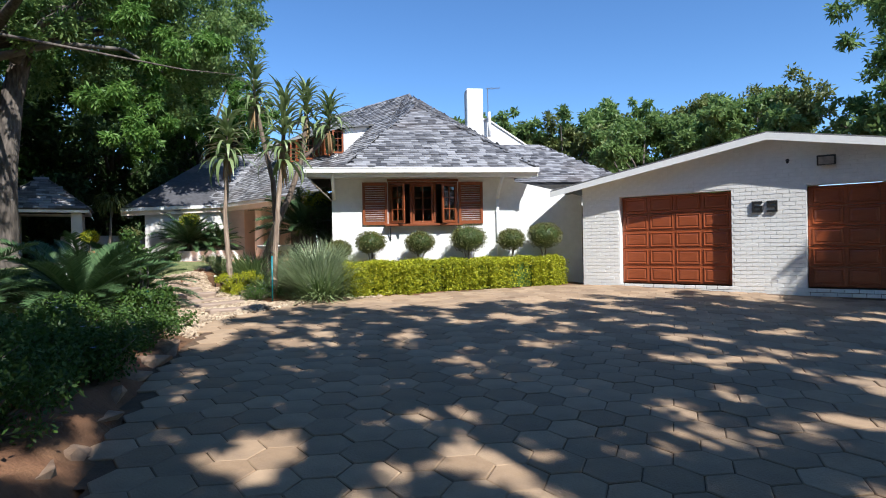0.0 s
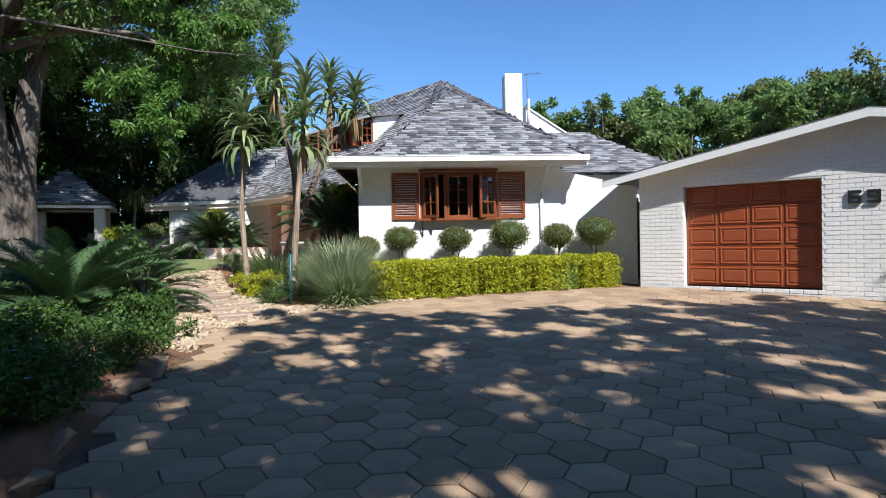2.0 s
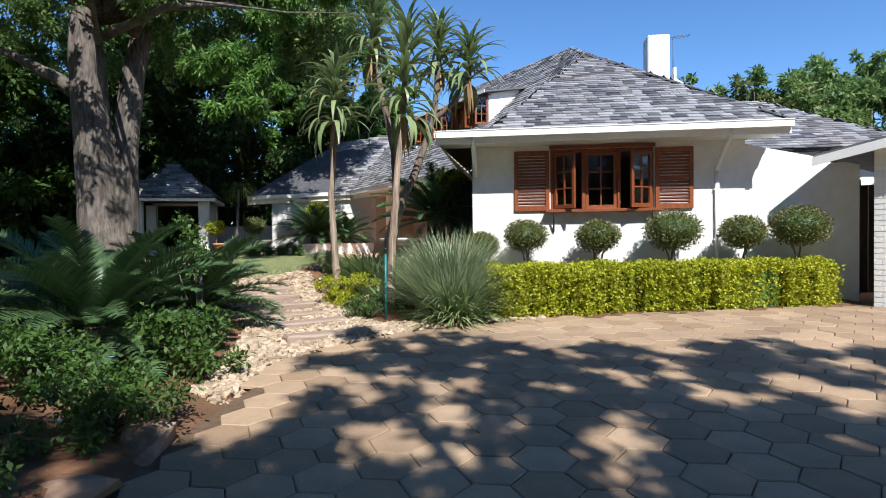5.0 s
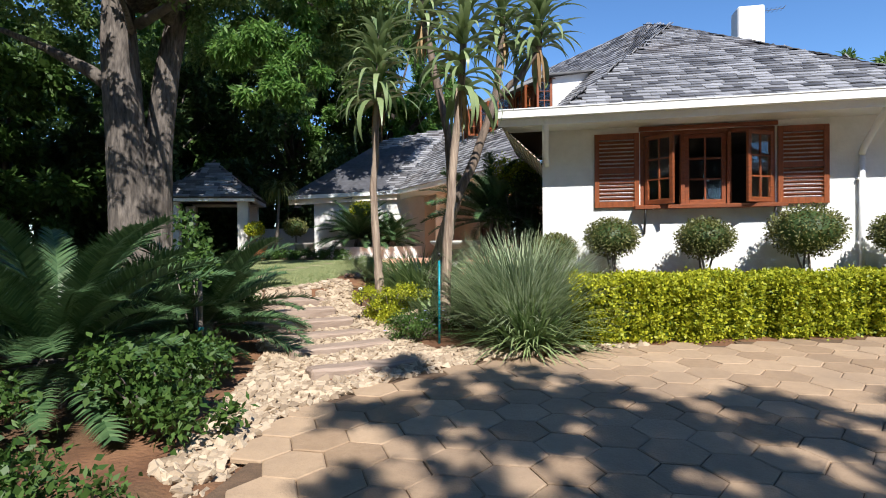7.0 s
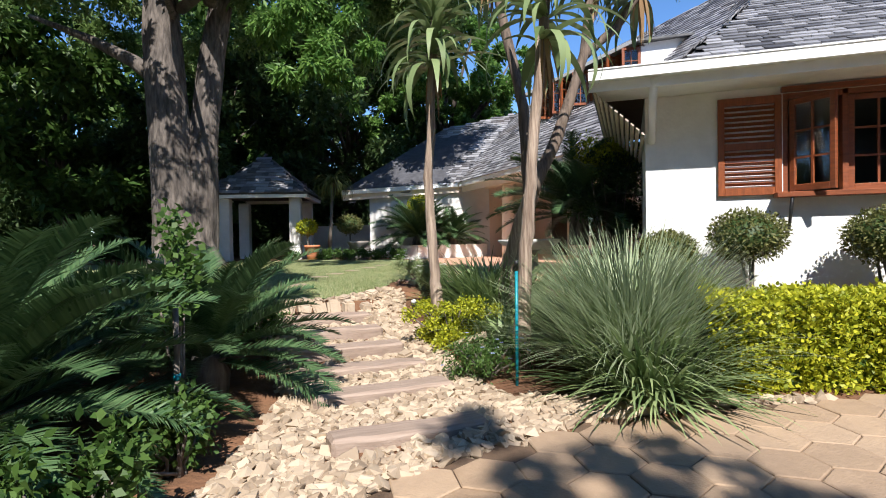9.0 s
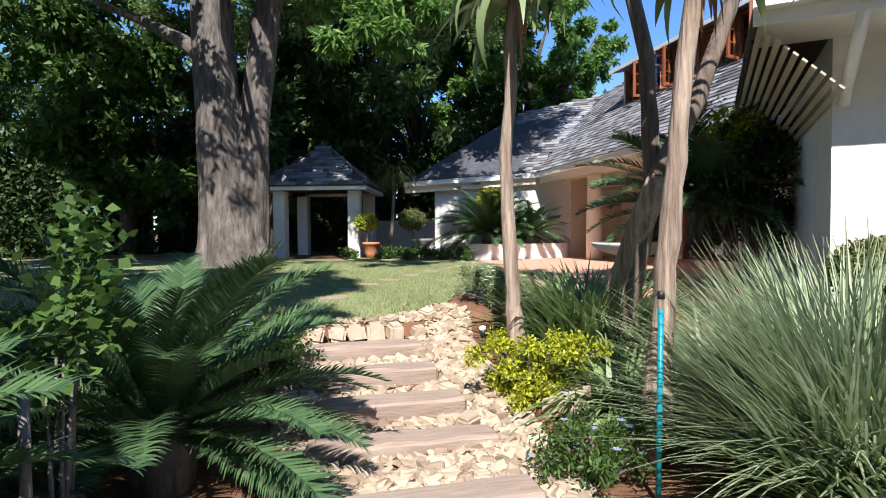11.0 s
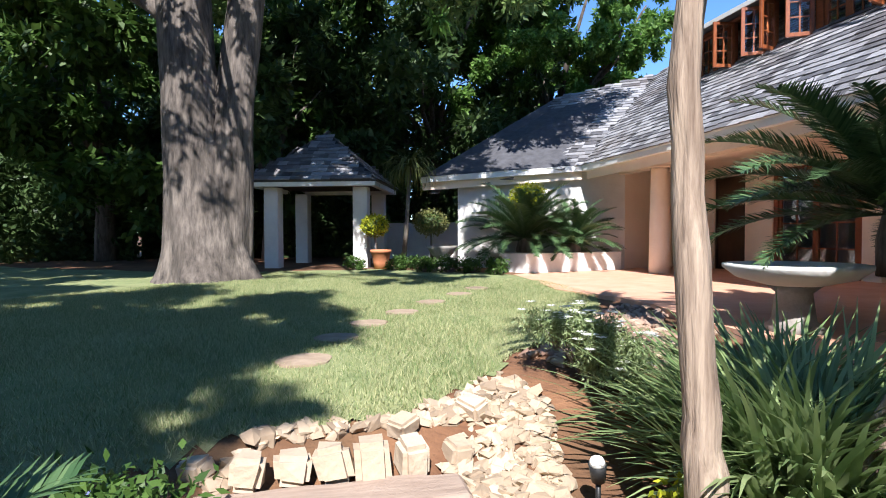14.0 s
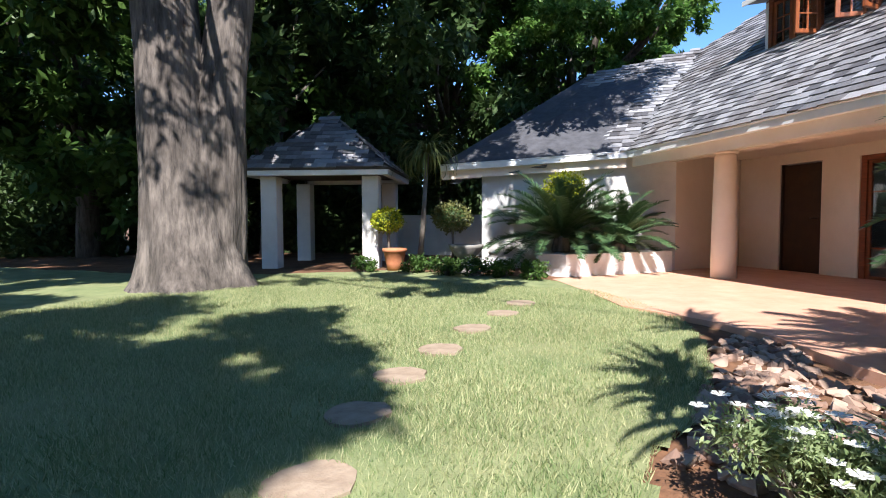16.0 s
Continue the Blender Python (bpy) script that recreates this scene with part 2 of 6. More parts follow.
def add_tube(bm, pts, radii, seg=8, wobble=0.0, rnd=None):
    rings = []
    s = None
    for i, p in enumerate(pts):
        p = Vector(p)
        d = Vector(pts[min(i + 1, len(pts) - 1)]) - Vector(pts[max(i - 1, 0)])
        d.normalize()
        if s is None:
            s = d.orthogonal()
        s = (s - d * s.dot(d)).normalized()
        t = s.cross(d)
        ring = []
        for k in range(seg):
            a = 2 * math.pi * k / seg
            r = radii[i] * (1 + (rnd.uniform(-wobble, wobble) if rnd else 0))
            ring.append(bm.verts.new(p + s * math.cos(a) * r + t * math.sin(a) * r))
        rings.append(ring)
    for r0, r1 in zip(rings, rings[1:]):
        for k in range(seg):
            f = bm.faces.new((r0[k], r0[(k + 1) % seg], r1[(k + 1) % seg], r1[k]))
            f.smooth = True
    bm.faces.new(rings[0][::-1])
    bm.faces.new(rings[-1])


def tube(pts, radii, seg=8, wobble=0.0, rnd=None):
    bm = bmesh.new()
    add_tube(bm, pts, radii, seg, wobble, rnd)
    bmesh.ops.recalc_face_normals(bm, faces=bm.faces)
    return bm


def lathe(profile, seg=20):
    """Turned shape from (radius, z) pairs."""
    bm = bmesh.new()
    add_tube_rings(bm, profile, seg)
    bmesh.ops.recalc_face_normals(bm, faces=bm.faces)
    return bm


def add_tube_rings(bm, profile, seg):
    rings = [[bm.verts.new((r * math.cos(2 * math.pi * k / seg), r * math.sin(2 * math.pi * k / seg), z)) for k in range(seg)] for r, z in profile]
    for r0, r1 in zip(rings, rings[1:]):
        for k in range(seg):
            f = bm.faces.new((r0[k], r0[(k + 1) % seg], r1[(k + 1) % seg], r1[k]))
            f.smooth = True
    bm.faces.new(rings[0][::-1])
    bm.faces.new(rings[-1])


def unit_rows(v):
    return v / np.maximum(np.linalg.norm(v, axis=1, keepdims=True), 1e-6)


def leaf_cloud(rng, centres, radii, count, length, width, droop=0.3, shell=0.55, squash=0.8):
    """Many folded leaves round clump centres: (verts, faces) as arrays. Each leaf is a diamond with a fold."""
    centres = np.asarray(centres, float)
    radii = np.asarray(radii, float)
    w = radii ** 2
    idx = rng.choice(len(centres), size=count, p=w / w.sum())
    d = unit_rows(rng.normal(size=(count, 3)))
    rad = radii[idx] * (shell + (1 - shell) * rng.random(count)) * (0.85 + 0.3 * rng.random(count))
    off = d * rad[:, None]
    off[:, 2] *= squash
    p = centres[idx] + off
    along = unit_rows(d * 0.6 + rng.normal(size=(count, 3)) * 0.8 + np.array([0, 0, -droop]))
    side = unit_rows(np.cross(along, rng.normal(size=(count, 3)) * 0.7 + np.array([0, 0, 1.0])))
    nrm = np.cross(side, along)
    ln = length * (0.7 + 0.6 * rng.random(count))[:, None]
    wd = width * (0.7 + 0.6 * rng.random(count))[:, None]
    v = np.empty((count, 4, 3))
    v[:, 0] = p
    v[:, 1] = p + along * ln * 0.45 + side * wd * 0.5 + nrm * wd * 0.18
    v[:, 2] = p + along * ln
    v[:, 3] = p + along * ln * 0.45 - side * wd * 0.5 + nrm * wd * 0.18
    f = np.arange(count * 4).reshape(count, 4)
    return v.reshape(-1, 3), f


def straps(rng, count, base_r, length, width, lift, arch, segs=5, base=(0, 0, 0), spread=1.0):
    """Strap-shaped leaves that rise from a base and arch over."""
    az = rng.random(count) * 2 * math.pi
    ln = length * (0.65 + 0.5 * rng.random(count))
    el = np.radians(lift[0] + (lift[1] - lift[0]) * rng.random(count))
    bend = np.radians(arch) * (0.6 + 0.8 * rng.random(count))
    out = np.stack([np.cos(az), np.sin(az), np.zeros(count)], 1)
    side = np.stack([-np.sin(az), np.cos(az), np.zeros(count)], 1)
    p = np.array(base) + out * (base_r * rng.random(count))[:, None] + rng.normal(size=(count, 3)) * np.array([1, 1, 0]) * base_r * 0.3
    wd = width * (0.7 + 0.6 * rng.random(count))
    rows = []
    for s in range(segs + 1):
        u = s / segs
        half = (wd * 0.5 * (1 - u ** 2.2) * (0.75 + 0.5 * min(u * 3, 1)) + 0.001)[:, None]
        rows.append(p - side * half)
        rows.append(p + side * half)
        ang = el - bend * (u + 0.5 / segs)
        p = p + (out * (np.cos(ang) * spread)[:, None] + np.array([0, 0, 1]) * np.sin(ang)[:, None]) * (ln / segs)[:, None]
    v = np.stack(rows, 1)
    k = 2 * (segs + 1)
    base_i = np.arange(count)[:, None] * k
    f = np.concatenate([base_i + np.array([2 * s, 2 * s + 1, 2 * s + 3, 2 * s + 2]) for s in range(segs)], 0)
    return v.reshape(-1, 3), f


def mesh_from(name, arrays, material, parent=None, label="", smooth=False):
    v, f = arrays
    me = bpy.data.meshes.new(name)
    me.vertices.add(len(v))
    me.vertices.foreach_set("co", np.ascontiguousarray(v, dtype=np.float32).ravel())
    me.loops.add(f.size)
    me.loops.foreach_set("vertex_index", np.ascontiguousarray(f, dtype=np.int32).ravel())
    me.polygons.add(len(f))
    me.polygons.foreach_set("loop_start", np.arange(0, f.size, f.shape[1], dtype=np.int32))
    me.update(calc_edges=True)
    me.validate()
    me.materials.append(material)
    ob = new(name, me)
    if parent is not None:
        ob.parent = parent
    if label:
        ob["label"] = label
    return ob


def join_arrays(items):
    vs, fs, k = [], [], 0
    for v, f in items:
        vs.append(v)
        fs.append(f + k)
        k += len(v)
    return np.concatenate(vs), np.concatenate(fs)


# ---- ground ----
EDGE_Y = [-40, -10, 3.4, 4.3, 6.3, 8.3, 9.2, 9.8, 10.25, 10.75, 11.5, 12.0, 12.4, 12.75, 13.1, 13.6, 14.3]
EDGE_X = [-2.2, -1.6, -1.85, -2.0, -2.38, -2.55, -2.68, -2.64, -2.42, -2.10, -1.47, -0.65, 0.4, 1.5, 2.9, 4.8, 5.6]


def edge_x(y):
    return np.interp(y, EDGE_Y, EDGE_X)


def drive_z(y):
    return 0.03 + 0.04 * np.clip(y, -30, 13.0)


def height(x, y):
    x, y = np.asarray(x, float), np.asarray(y, float)
    d = edge_x(y) - x
    base = drive_z(y)
    up = -(x + 2.45) * 0.67 + (y - 10.87) * 0.74
    g = np.maximum(np.interp(up, [-1, 0, 0.86, 1.62, 2.11, 2.68, 3.24, 3.62, 3.86, 4.4, 5.0], [0.42, 0.44, 0.455, 0.48, 0.56, 0.645, 0.735, 0.835, 0.99, 1.075, 1.11]), base)
    g = np.maximum(g, base + np.clip(0.1 * d, 0, 0.22) * np.clip((9.2 - y) / 1.5, 0, 1))
    g = g + 0.08 * np.clip((y - 17) / 5, 0, 1)
    inside = np.clip(d / 0.15, 0, 1)
    z = base * (1 - inside) + g * inside
    return np.where(d > 0, z, base - 0.05)


def hz(x, y):
    return float(height(x, y))


def grid_sheet(xs, ys, zfun, keep=None):
    gx, gy = np.meshgrid(xs, ys)
    gz = zfun(gx, gy)
    v = np.stack([gx, gy, gz], -1).reshape(-1, 3)
    i = np.arange(len(xs) * len(ys)).reshape(len(ys), len(xs))
    f = np.stack([i[:-1, :-1], i[:-1, 1:], i[1:, 1:], i[1:, :-1]], -1).reshape(-1, 4)
    if keep is not None:
        c = v[f].mean(1)
        f = f[keep(c[:, 0], c[:, 1])]
        used = np.unique(f)
        re = np.zeros(len(v), int)
        re[used] = np.arange(len(used))
        v, f = v[used], re[f]
    return v, f


def in_poly(x, y, poly):
    res = np.zeros(np.shape(x), bool)
    j = len(poly) - 1
    for i in range(len(poly)):
        xi, yi = poly[i]
        xj, yj = poly[j]
        cross = ((yi > y) != (yj > y)) & (x < (xj - xi) * (y - yi) / (yj - yi + 1e-12) + xi)
        res ^= cross
        j = i
    return res


far = [1500, 600, 250, 120, 70, 45]
gxs = np.array([-f for f in far] + [-32, -24] + list(np.arange(-18, 18.01, 0.2)) + [24, 32] + far[::-1])
gys = np.array([-f for f in far] + [-25, -14] + list(np.arange(-8, 32.01, 0.2)) + [38] + far[::-1])
ground = tagged(mesh_from("ground", grid_sheet(gxs, gys, lambda x, y: height(x, y) - 0.012), M_SOIL), "reddish brown bare garden soil", "ground", kind="structure")
for p in ground.data.polygons:
    p.use_smooth = True

DRIVE_KEEP = lambda x, y: (x > edge_x(y) + 0.02)
driveway = tagged(mesh_from("driveway", grid_sheet(np.arange(-3, 20.01, 0.25), np.arange(-12, 14.6, 0.25), lambda x, y: drive_z(y) - 0.018, DRIVE_KEEP), M_JOINT),
                  "driveway of brown hexagonal concrete pavers with sandy joints", "driveway", kind="structure")

LAWN = [(-9.0, 12.1), (-7.0, 12.2), (-6.0, 12.6), (-5.6, 13.0), (-5.4, 13.35), (-5.25, 13.62), (-4.97, 13.84), (-4.72, 14.08), (-4.62, 14.5), (-4.52, 14.95), (-4.56, 15.4), (-4.4, 15.9), (-4.35, 16.5), (-4.43, 17.8),
        (-4.75, 19.05), (-5.9, 20.5), (-6.55, 21.5), (-7.2, 21.6), (-8.6, 21.9), (-10.2, 21.8), (-11.6, 20.6), (-13.8, 19.6), (-22, 19), (-22, 12.0), (-12, 12.0)]
lawn = tagged(mesh_from("lawn", grid_sheet(np.arange(-22, -4, 0.07), np.arange(10.8, 22.5, 0.07), lambda x, y: height(x, y) + 0.006 + 0.012 * np.sin(x * 3.1) * np.sin(y * 2.7),
              lambda x, y: in_poly(x, y, LAWN)), M_LAWN), "mown green lawn with sun-dried patches", "lawn", kind="structure")

# ---- house, front block ----
WT = 0.25
FX0, FX1, FY = -0.94, 3.95, 14.8
front = bmesh.new()
WX0, WX1, WZ0, WZ1 = 0.52, 2.38, 2.20, 3.32
add_box(front, (FX0, FY, 0.2), (WX0, FY + WT, 3.45))
add_box(front, (WX1, FY, 0.2), (FX1, FY + WT, 3.45))
add_box(front, (WX0, FY, 0.2), (WX1, FY + WT, WZ0))
add_box(front, (WX0, FY, WZ1), (WX1, FY + WT, 3.45))
wall_front = structure("wall_front", front, M_PLASTER, "white painted brick front wall of the house", "wall")
structure("wall_side", box((FX0, FY + WT, 0.2), (FX0 + WT, 22.4, 3.45)), M_PLASTER, "white painted side wall beside the garden bed", "wall")
structure("wall_right", box((FX1 - WT, FY + WT, 0.2), (FX1, 24.0, 3.45)), M_PLASTER, "plain white side wall of the house", "wall")
structure("wall_garden", prism([(FX1, FY + 0.03), (5.86, FY + 0.03), (5.86, FY + 0.25), (FX1, FY + 0.25)], 0.2, [3.32, 2.9, 2.9, 3.32]), M_PLASTER,
          "white painted boundary wall with sloping top", "wall")
# wall and ceiling coloured dark to stand for the room's shade
structure("room_back", box((FX0 + WT, 18.0, 0.3), (FX1 - WT, 18.1, 3.45)), M_DARKROOM, "inner wall coloured dark as an unlit room behind the window", "wall")
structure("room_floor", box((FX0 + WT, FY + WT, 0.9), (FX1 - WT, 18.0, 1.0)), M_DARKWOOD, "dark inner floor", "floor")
structure("ceiling", box((FX0 + WT, FY + WT, 3.36), (FX1 - WT, 18.0, 3.44)), M_DARKROOM, "ceiling of the front room coloured dark as if unlit", "ceiling")

EAVE_Y, EAVE_Z = 14.08, 3.52
EX0, EX1 = -1.55, 4.4
structure("soffit_front", box((EX0 + 0.05, EAVE_Y + 0.03, 3.40), (EX1 - 0.05, FY, 3.43)), M_TRIM, "white painted boarded soffit", "soffit")


for i in range(10):
    u = (i + 0.5) / 10
    sl = box((-0.022, 0, -0.008), (0.022, 2.95, 0.008), pose(-1.52 + 0.57 * u, 14.2, 3.40 - 0.55 * u, 0, 44))
    structure("soffit_slat", sl, M_TRELLIS, "beige timber slat of the open side soffit", "soffit")
structure("soffit_side", box((EX0 + 0.03, FY + 0.002, 3.445), (FX0, 17.2, 3.47)), M_DARKWOOD, "dark boarding above the slatted side soffit", "soffit")


def gutter_profile(length):
    """A white box gutter along x with a rolled lip, open at the top."""
    bm = bmesh.new()
    prof = [(0.0, 0.0), (0.11, 0.0), (0.11, 0.11), (0.10, 0.11), (0.10, 0.012), (0.012, 0.012), (0.012, 0.125), (-0.012, 0.125), (-0.012, 0.11), (0.0, 0.10)]
    a = [bm.verts.new((0, y, z)) for y, z in prof]
    b = [bm.verts.new((length, y, z)) for y, z in prof]
    k = len(prof)
    for i in range(k):
        bm.faces.new((a[i], a[(i + 1) % k], b[(i + 1) % k], b[i]))
    bm.faces.new(a[::-1])
    bm.faces.new(b)
    bmesh.ops.recalc_face_normals(bm, faces=bm.faces)
    return bm


g = thing("roof_gutter", (EX0, EAVE_Y - 0.11, 3.46), "white painted gutter along the front eave", "gutter")
part("trough", gutter_profile(EX1 - EX0), M_TRIM, g)
part("fascia_board", box((0, 0.112, -0.10), (EX1 - EX0, 0.135, 0.09)), M_TRIM, g)


def downpipe(x, z_low, name_label):
    d = thing("downpipe", (x, FY, 0), name_label, "downpipe", "downpipes of the house")
    part("outlet_arm", tube([(0, -0.70, 3.46), (0, -0.68, 3.36), (0, -0.12, 3.05 - 0.1), (0, -0.05, 2.85)], [0.045] * 4, 8), M_TRIM, d)
    if z_low < 2.8:
        part("pipe", tube([(0, -0.05, 2.86), (0, -0.05, z_low)], [0.04, 0.04], 8), M_TRIM, d)
        for z in (2.5, 1.6):
            part("clip", box((-0.055, -0.06, z), (0.055, 0.0, z + 0.03)), M_TRIM, d)
    return d


downpipe(-0.87, 2.84, "white diagonal outlet pipe at the house corner")
downpipe(3.46, 0.6, "white downpipe running down the front wall")


# ---- timber window with open casements and shutters ----
def sash(width, tall, rows=2, cols=2, depth=0.045, stile=0.06):
    """Parts of a glazed sash, hinged at x = 0, foot at z = 0."""
    fr = bmesh.new()
    add_box(fr, (0, 0, 0), (stile, depth, tall), bevel=0.004)
    add_box(fr, (width - stile, 0, 0), (width, depth, tall), bevel=0.004)
    add_box(fr, (stile, 0, 0), (width - stile, depth, stile * 1.2), bevel=0.004)
    add_box(fr, (stile, 0, tall - stile), (width - stile, depth, tall), bevel=0.004)
    bars = bmesh.new()
    for c in range(1, cols):
        x = stile + (width - 2 * stile) * c / cols
        add_box(bars, (x - 0.011, 0.008, stile * 1.2), (x + 0.011, depth - 0.008, tall - stile))
    for r in range(1, rows):
        z = stile * 1.2 + (tall - 2.2 * stile) * r / rows
        add_box(bars, (stile, 0.010, z - 0.011), (width - stile, depth - 0.010, z + 0.011))
    pane = box((stile - 0.005, depth * 0.5 - 0.002, stile), (width - stile + 0.005, depth * 0.5 + 0.002, tall - stile + 0.005))
    return fr, bars, pane


def put_sash(parent, m, width, tall, wood, rows=2, cols=2, name="casement"):
    fr, bars, pane = sash(width, tall, rows, cols)
    s = part(name, fr, wood, parent)
    s.matrix_basis = m
    part("glazing_bar", bars, wood, s)
    gl = part("pane", pane, M_GLASS, s)
    gl.visible_shadow = False
    return s


def shutter(parent, x0, z0, width, tall, y):
    fr = bmesh.new()
    add_box(fr, (0, 0, 0), (0.07, 0.04, tall), bevel=0.004)
    add_box(fr, (width - 0.07, 0, 0), (width, 0.04, tall), bevel=0.004)
    for a in (0, tall / 2 - 0.04, tall - 0.09):
        add_box(fr, (0.07, 0, a), (width - 0.07, 0.04, a + (0.09 if a != tall / 2 - 0.04 else 0.08)), bevel=0.004)
    s = part("shutter", fr, M_SHUTTER, parent, "varnished louvred shutter folded against the wall")
    s.matrix_basis = pose(x0, y, z0)
    me = None
    for lo, hi in ((0.10, tall / 2 - 0.05), (tall / 2 + 0.05, tall - 0.10)):
        k = 7
        for i in range(k):
            z = lo + (hi - lo) * (i + 0.5) / k
            if me is None:
                sl = part("slat", box((0.068, -0.022, -0.004), (width - 0.068, 0.022, 0.004)), M_SHUTTER, s)
                me = sl.data
            else:
                sl = new("slat", me)
                sl.parent = s
            sl.matrix_basis = pose(0, 0.02, z, -38)


win = tagged(thing("window_1", (0, FY, 0), "wide red-brown timber window with open casements and louvred shutters", "window"), kind="structure")
fr = bmesh.new()
for x in (WX0, 1.10, 1.74, WX1 - 0.06):
    add_box(fr, (x, 0.02, WZ0), (x + 0.06, 0.14, WZ1), bevel=0.004)
add_box(fr, (WX0 + 0.06, 0.02, WZ1 - 0.06), (WX1 - 0.06, 0.14, WZ1), bevel=0.004)
part("window_frame", fr, M_TIMBER, win)
part("head_board", box((WX0 - 0.02, -0.06, WZ1 + 0.002), (WX1 + 0.02, 0.018, WZ1 + 0.06), bevel=0.004), M_TIMBER, win)
part("window_sill", box((WX0 - 0.1, -0.20, WZ0 - 0.06), (WX1 + 0.1, 0.0, WZ0 - 0.002), bevel=0.006), M_TIMBER, win)
put_sash(win, pose(1.165, 0.05, WZ0 + 0.005), 0.57, 1.05, M_TIMBER, 3, 2, "fixed_sash")
put_sash(win, pose(WX0 + 0.06, -0.005, WZ0 + 0.01, 0, 0, -48), 0.50, 1.02, M_TIMBER, 3, 2)
put_sash(win, pose(WX1 - 0.06, -0.005, WZ0 + 0.01, 0, 0, -146), 0.50, 1.02, M_TIMBER, 3, 2)
shutter(win, WX0 - 0.67, WZ0 - 0.02, 0.65, 1.12, -0.05)
shutter(win, WX1 + 0.02, WZ0 - 0.02, 0.66, 1.12, -0.05)
for x in (WX0 + 0.05, WX1 - 0.05):
    part("sill_strut", tube([(x, -0.17, WZ0 - 0.06), (x, -0.02, WZ0 - 0.42)], [0.018, 0.018], 6), M_BLACK, win, "dark iron strut")

# ---- roofs ----
APEX = Vector((1.62, 22.3, 7.65))
FRONT_APEX = Vector((1.67, 18.88, 6.33))
BDIR, BNRM = Vector((0.636, -0.772, 0)), Vector((0.772, 0.636, 0))
B0 = Vector((-4.245, 21.65, 3.43))
C_L, C_R = Vector((-0.62, EAVE_Y, EAVE_Z + 0.05)), Vector((EX1, EAVE_Y, EAVE_Z + 0.05))
JOIN = Vector((EX0, 18.38, EAVE_Z + 0.02))
VALLEY = Vector((-0.62, 17.25, 3.43))
BEND = Vector((-6.02, 23.8, 3.43))
RQ = APEX - BDIR * 4.5
R0, R1 = Vector((-4.85, 27.4, 6.15)), Vector((-7.4, 26.8, 5.7))
W_L = Vector((-9.45, 22.78, 3.25))
BK = APEX + Vector((3.5, 3.5, -3.6))


def slab(pts, thick=0.06):
    pts = [Vector(p) for p in pts]
    nrm = (pts[1] - pts[0]).cross(pts[2] - pts[0]).normalized()
    if nrm.z < 0:
        pts.reverse()
        nrm = -nrm
    k = len(pts)
    v = pts + [p - nrm * thick for p in pts]
    f = [tuple(range(k)), tuple(range(2 * k - 1, k - 1, -1))] + [(i, k + i, k + (i + 1) % k, (i + 1) % k) for i in range(k)]
    return v, f


ROOF_FACES = [
    [C_L, C_R, FRONT_APEX],
    [C_L, FRONT_APEX, VALLEY],
    [FRONT_APEX, APEX, VALLEY],
    [VALLEY, APEX, R0, BEND],
    [APEX, RQ, R0],
    [BEND, R0, R1, W_L],
    [C_R, Vector((4.4, 22.0, 3.6)), APEX],
    [C_R, APEX, FRONT_APEX],
]
roof = thing("house_roof", (0, 0, 0), "grey slate hipped roof with uneven weathered slates", "roof", kind="structure")
for i, pts in enumerate(ROOF_FACES):
    part("roof_slope", slab(pts), M_SLATEBED, roof)
part("roof_slope", slab([APEX, RQ, RQ + Vector((4, 4, -3.5)), APEX + Vector((4, 4, -3.5))]), M_SLATEBED, roof)
part("roof_slope", slab([R0, R1, R1 + Vector((1.0, 3.2, -2.4)), R0 + Vector((1.0, 3.2, -2.4))]), M_SLATEBED, roof)
part("roof_slope", slab([R1, W_L, W_L + Vector((1.5, 5.8, 0))]), M_SLATEBED, roof)
RW = [Vector((2.2, 20.0, 5.2)), Vector((6.35, 20.0, 5.2)), Vector((8.4, 16.9, 3.5)), Vector((2.2, 16.9, 3.5)), Vector((8.4, 23.1, 3.5))]
part("eave_flat", box((EX0, EAVE_Y, 3.48), (-0.60, 18.3, 3.515)), M_METALROOF, roof, "flat grey metal edge above the slatted soffit")
wing_roof = thing("wing_roof", (0, 0, 0), "grey slate roof of the rear wing", "roof", kind="structure")
part("roof_slope", slab([RW[3], RW[2], RW[1], RW[0]]), M_SLATEBED, wing_roof)
part("roof_slope", slab([RW[2], RW[4], RW[1]]), M_SLATEBED, wing_roof)
structure("wall_wing", box((4.6, 17.4, 0.3), (8.0, 22.6, 3.5)), M_PLASTER, "white wall of the rear wing", "wall")

SLATE_ME = None


def slate_mesh(w, h):
    """A thin slate: 8 corners, slightly uneven, lying in the xy plane with y up the slope."""
    t = 0.016
    v = [(-w / 2, -h / 2, 0.020), (w / 2, -h / 2, 0.015), (w / 2, h / 2, 0.0), (-w / 2, h / 2, 0.0)]
    v = v + [(x, y, z + t) for x, y, z in v]
    f = [(0, 1, 5, 4), (1, 2, 6, 5), (3, 0, 4, 7), (4, 5, 6, 7), (2, 3, 7, 6)]
    return v, f


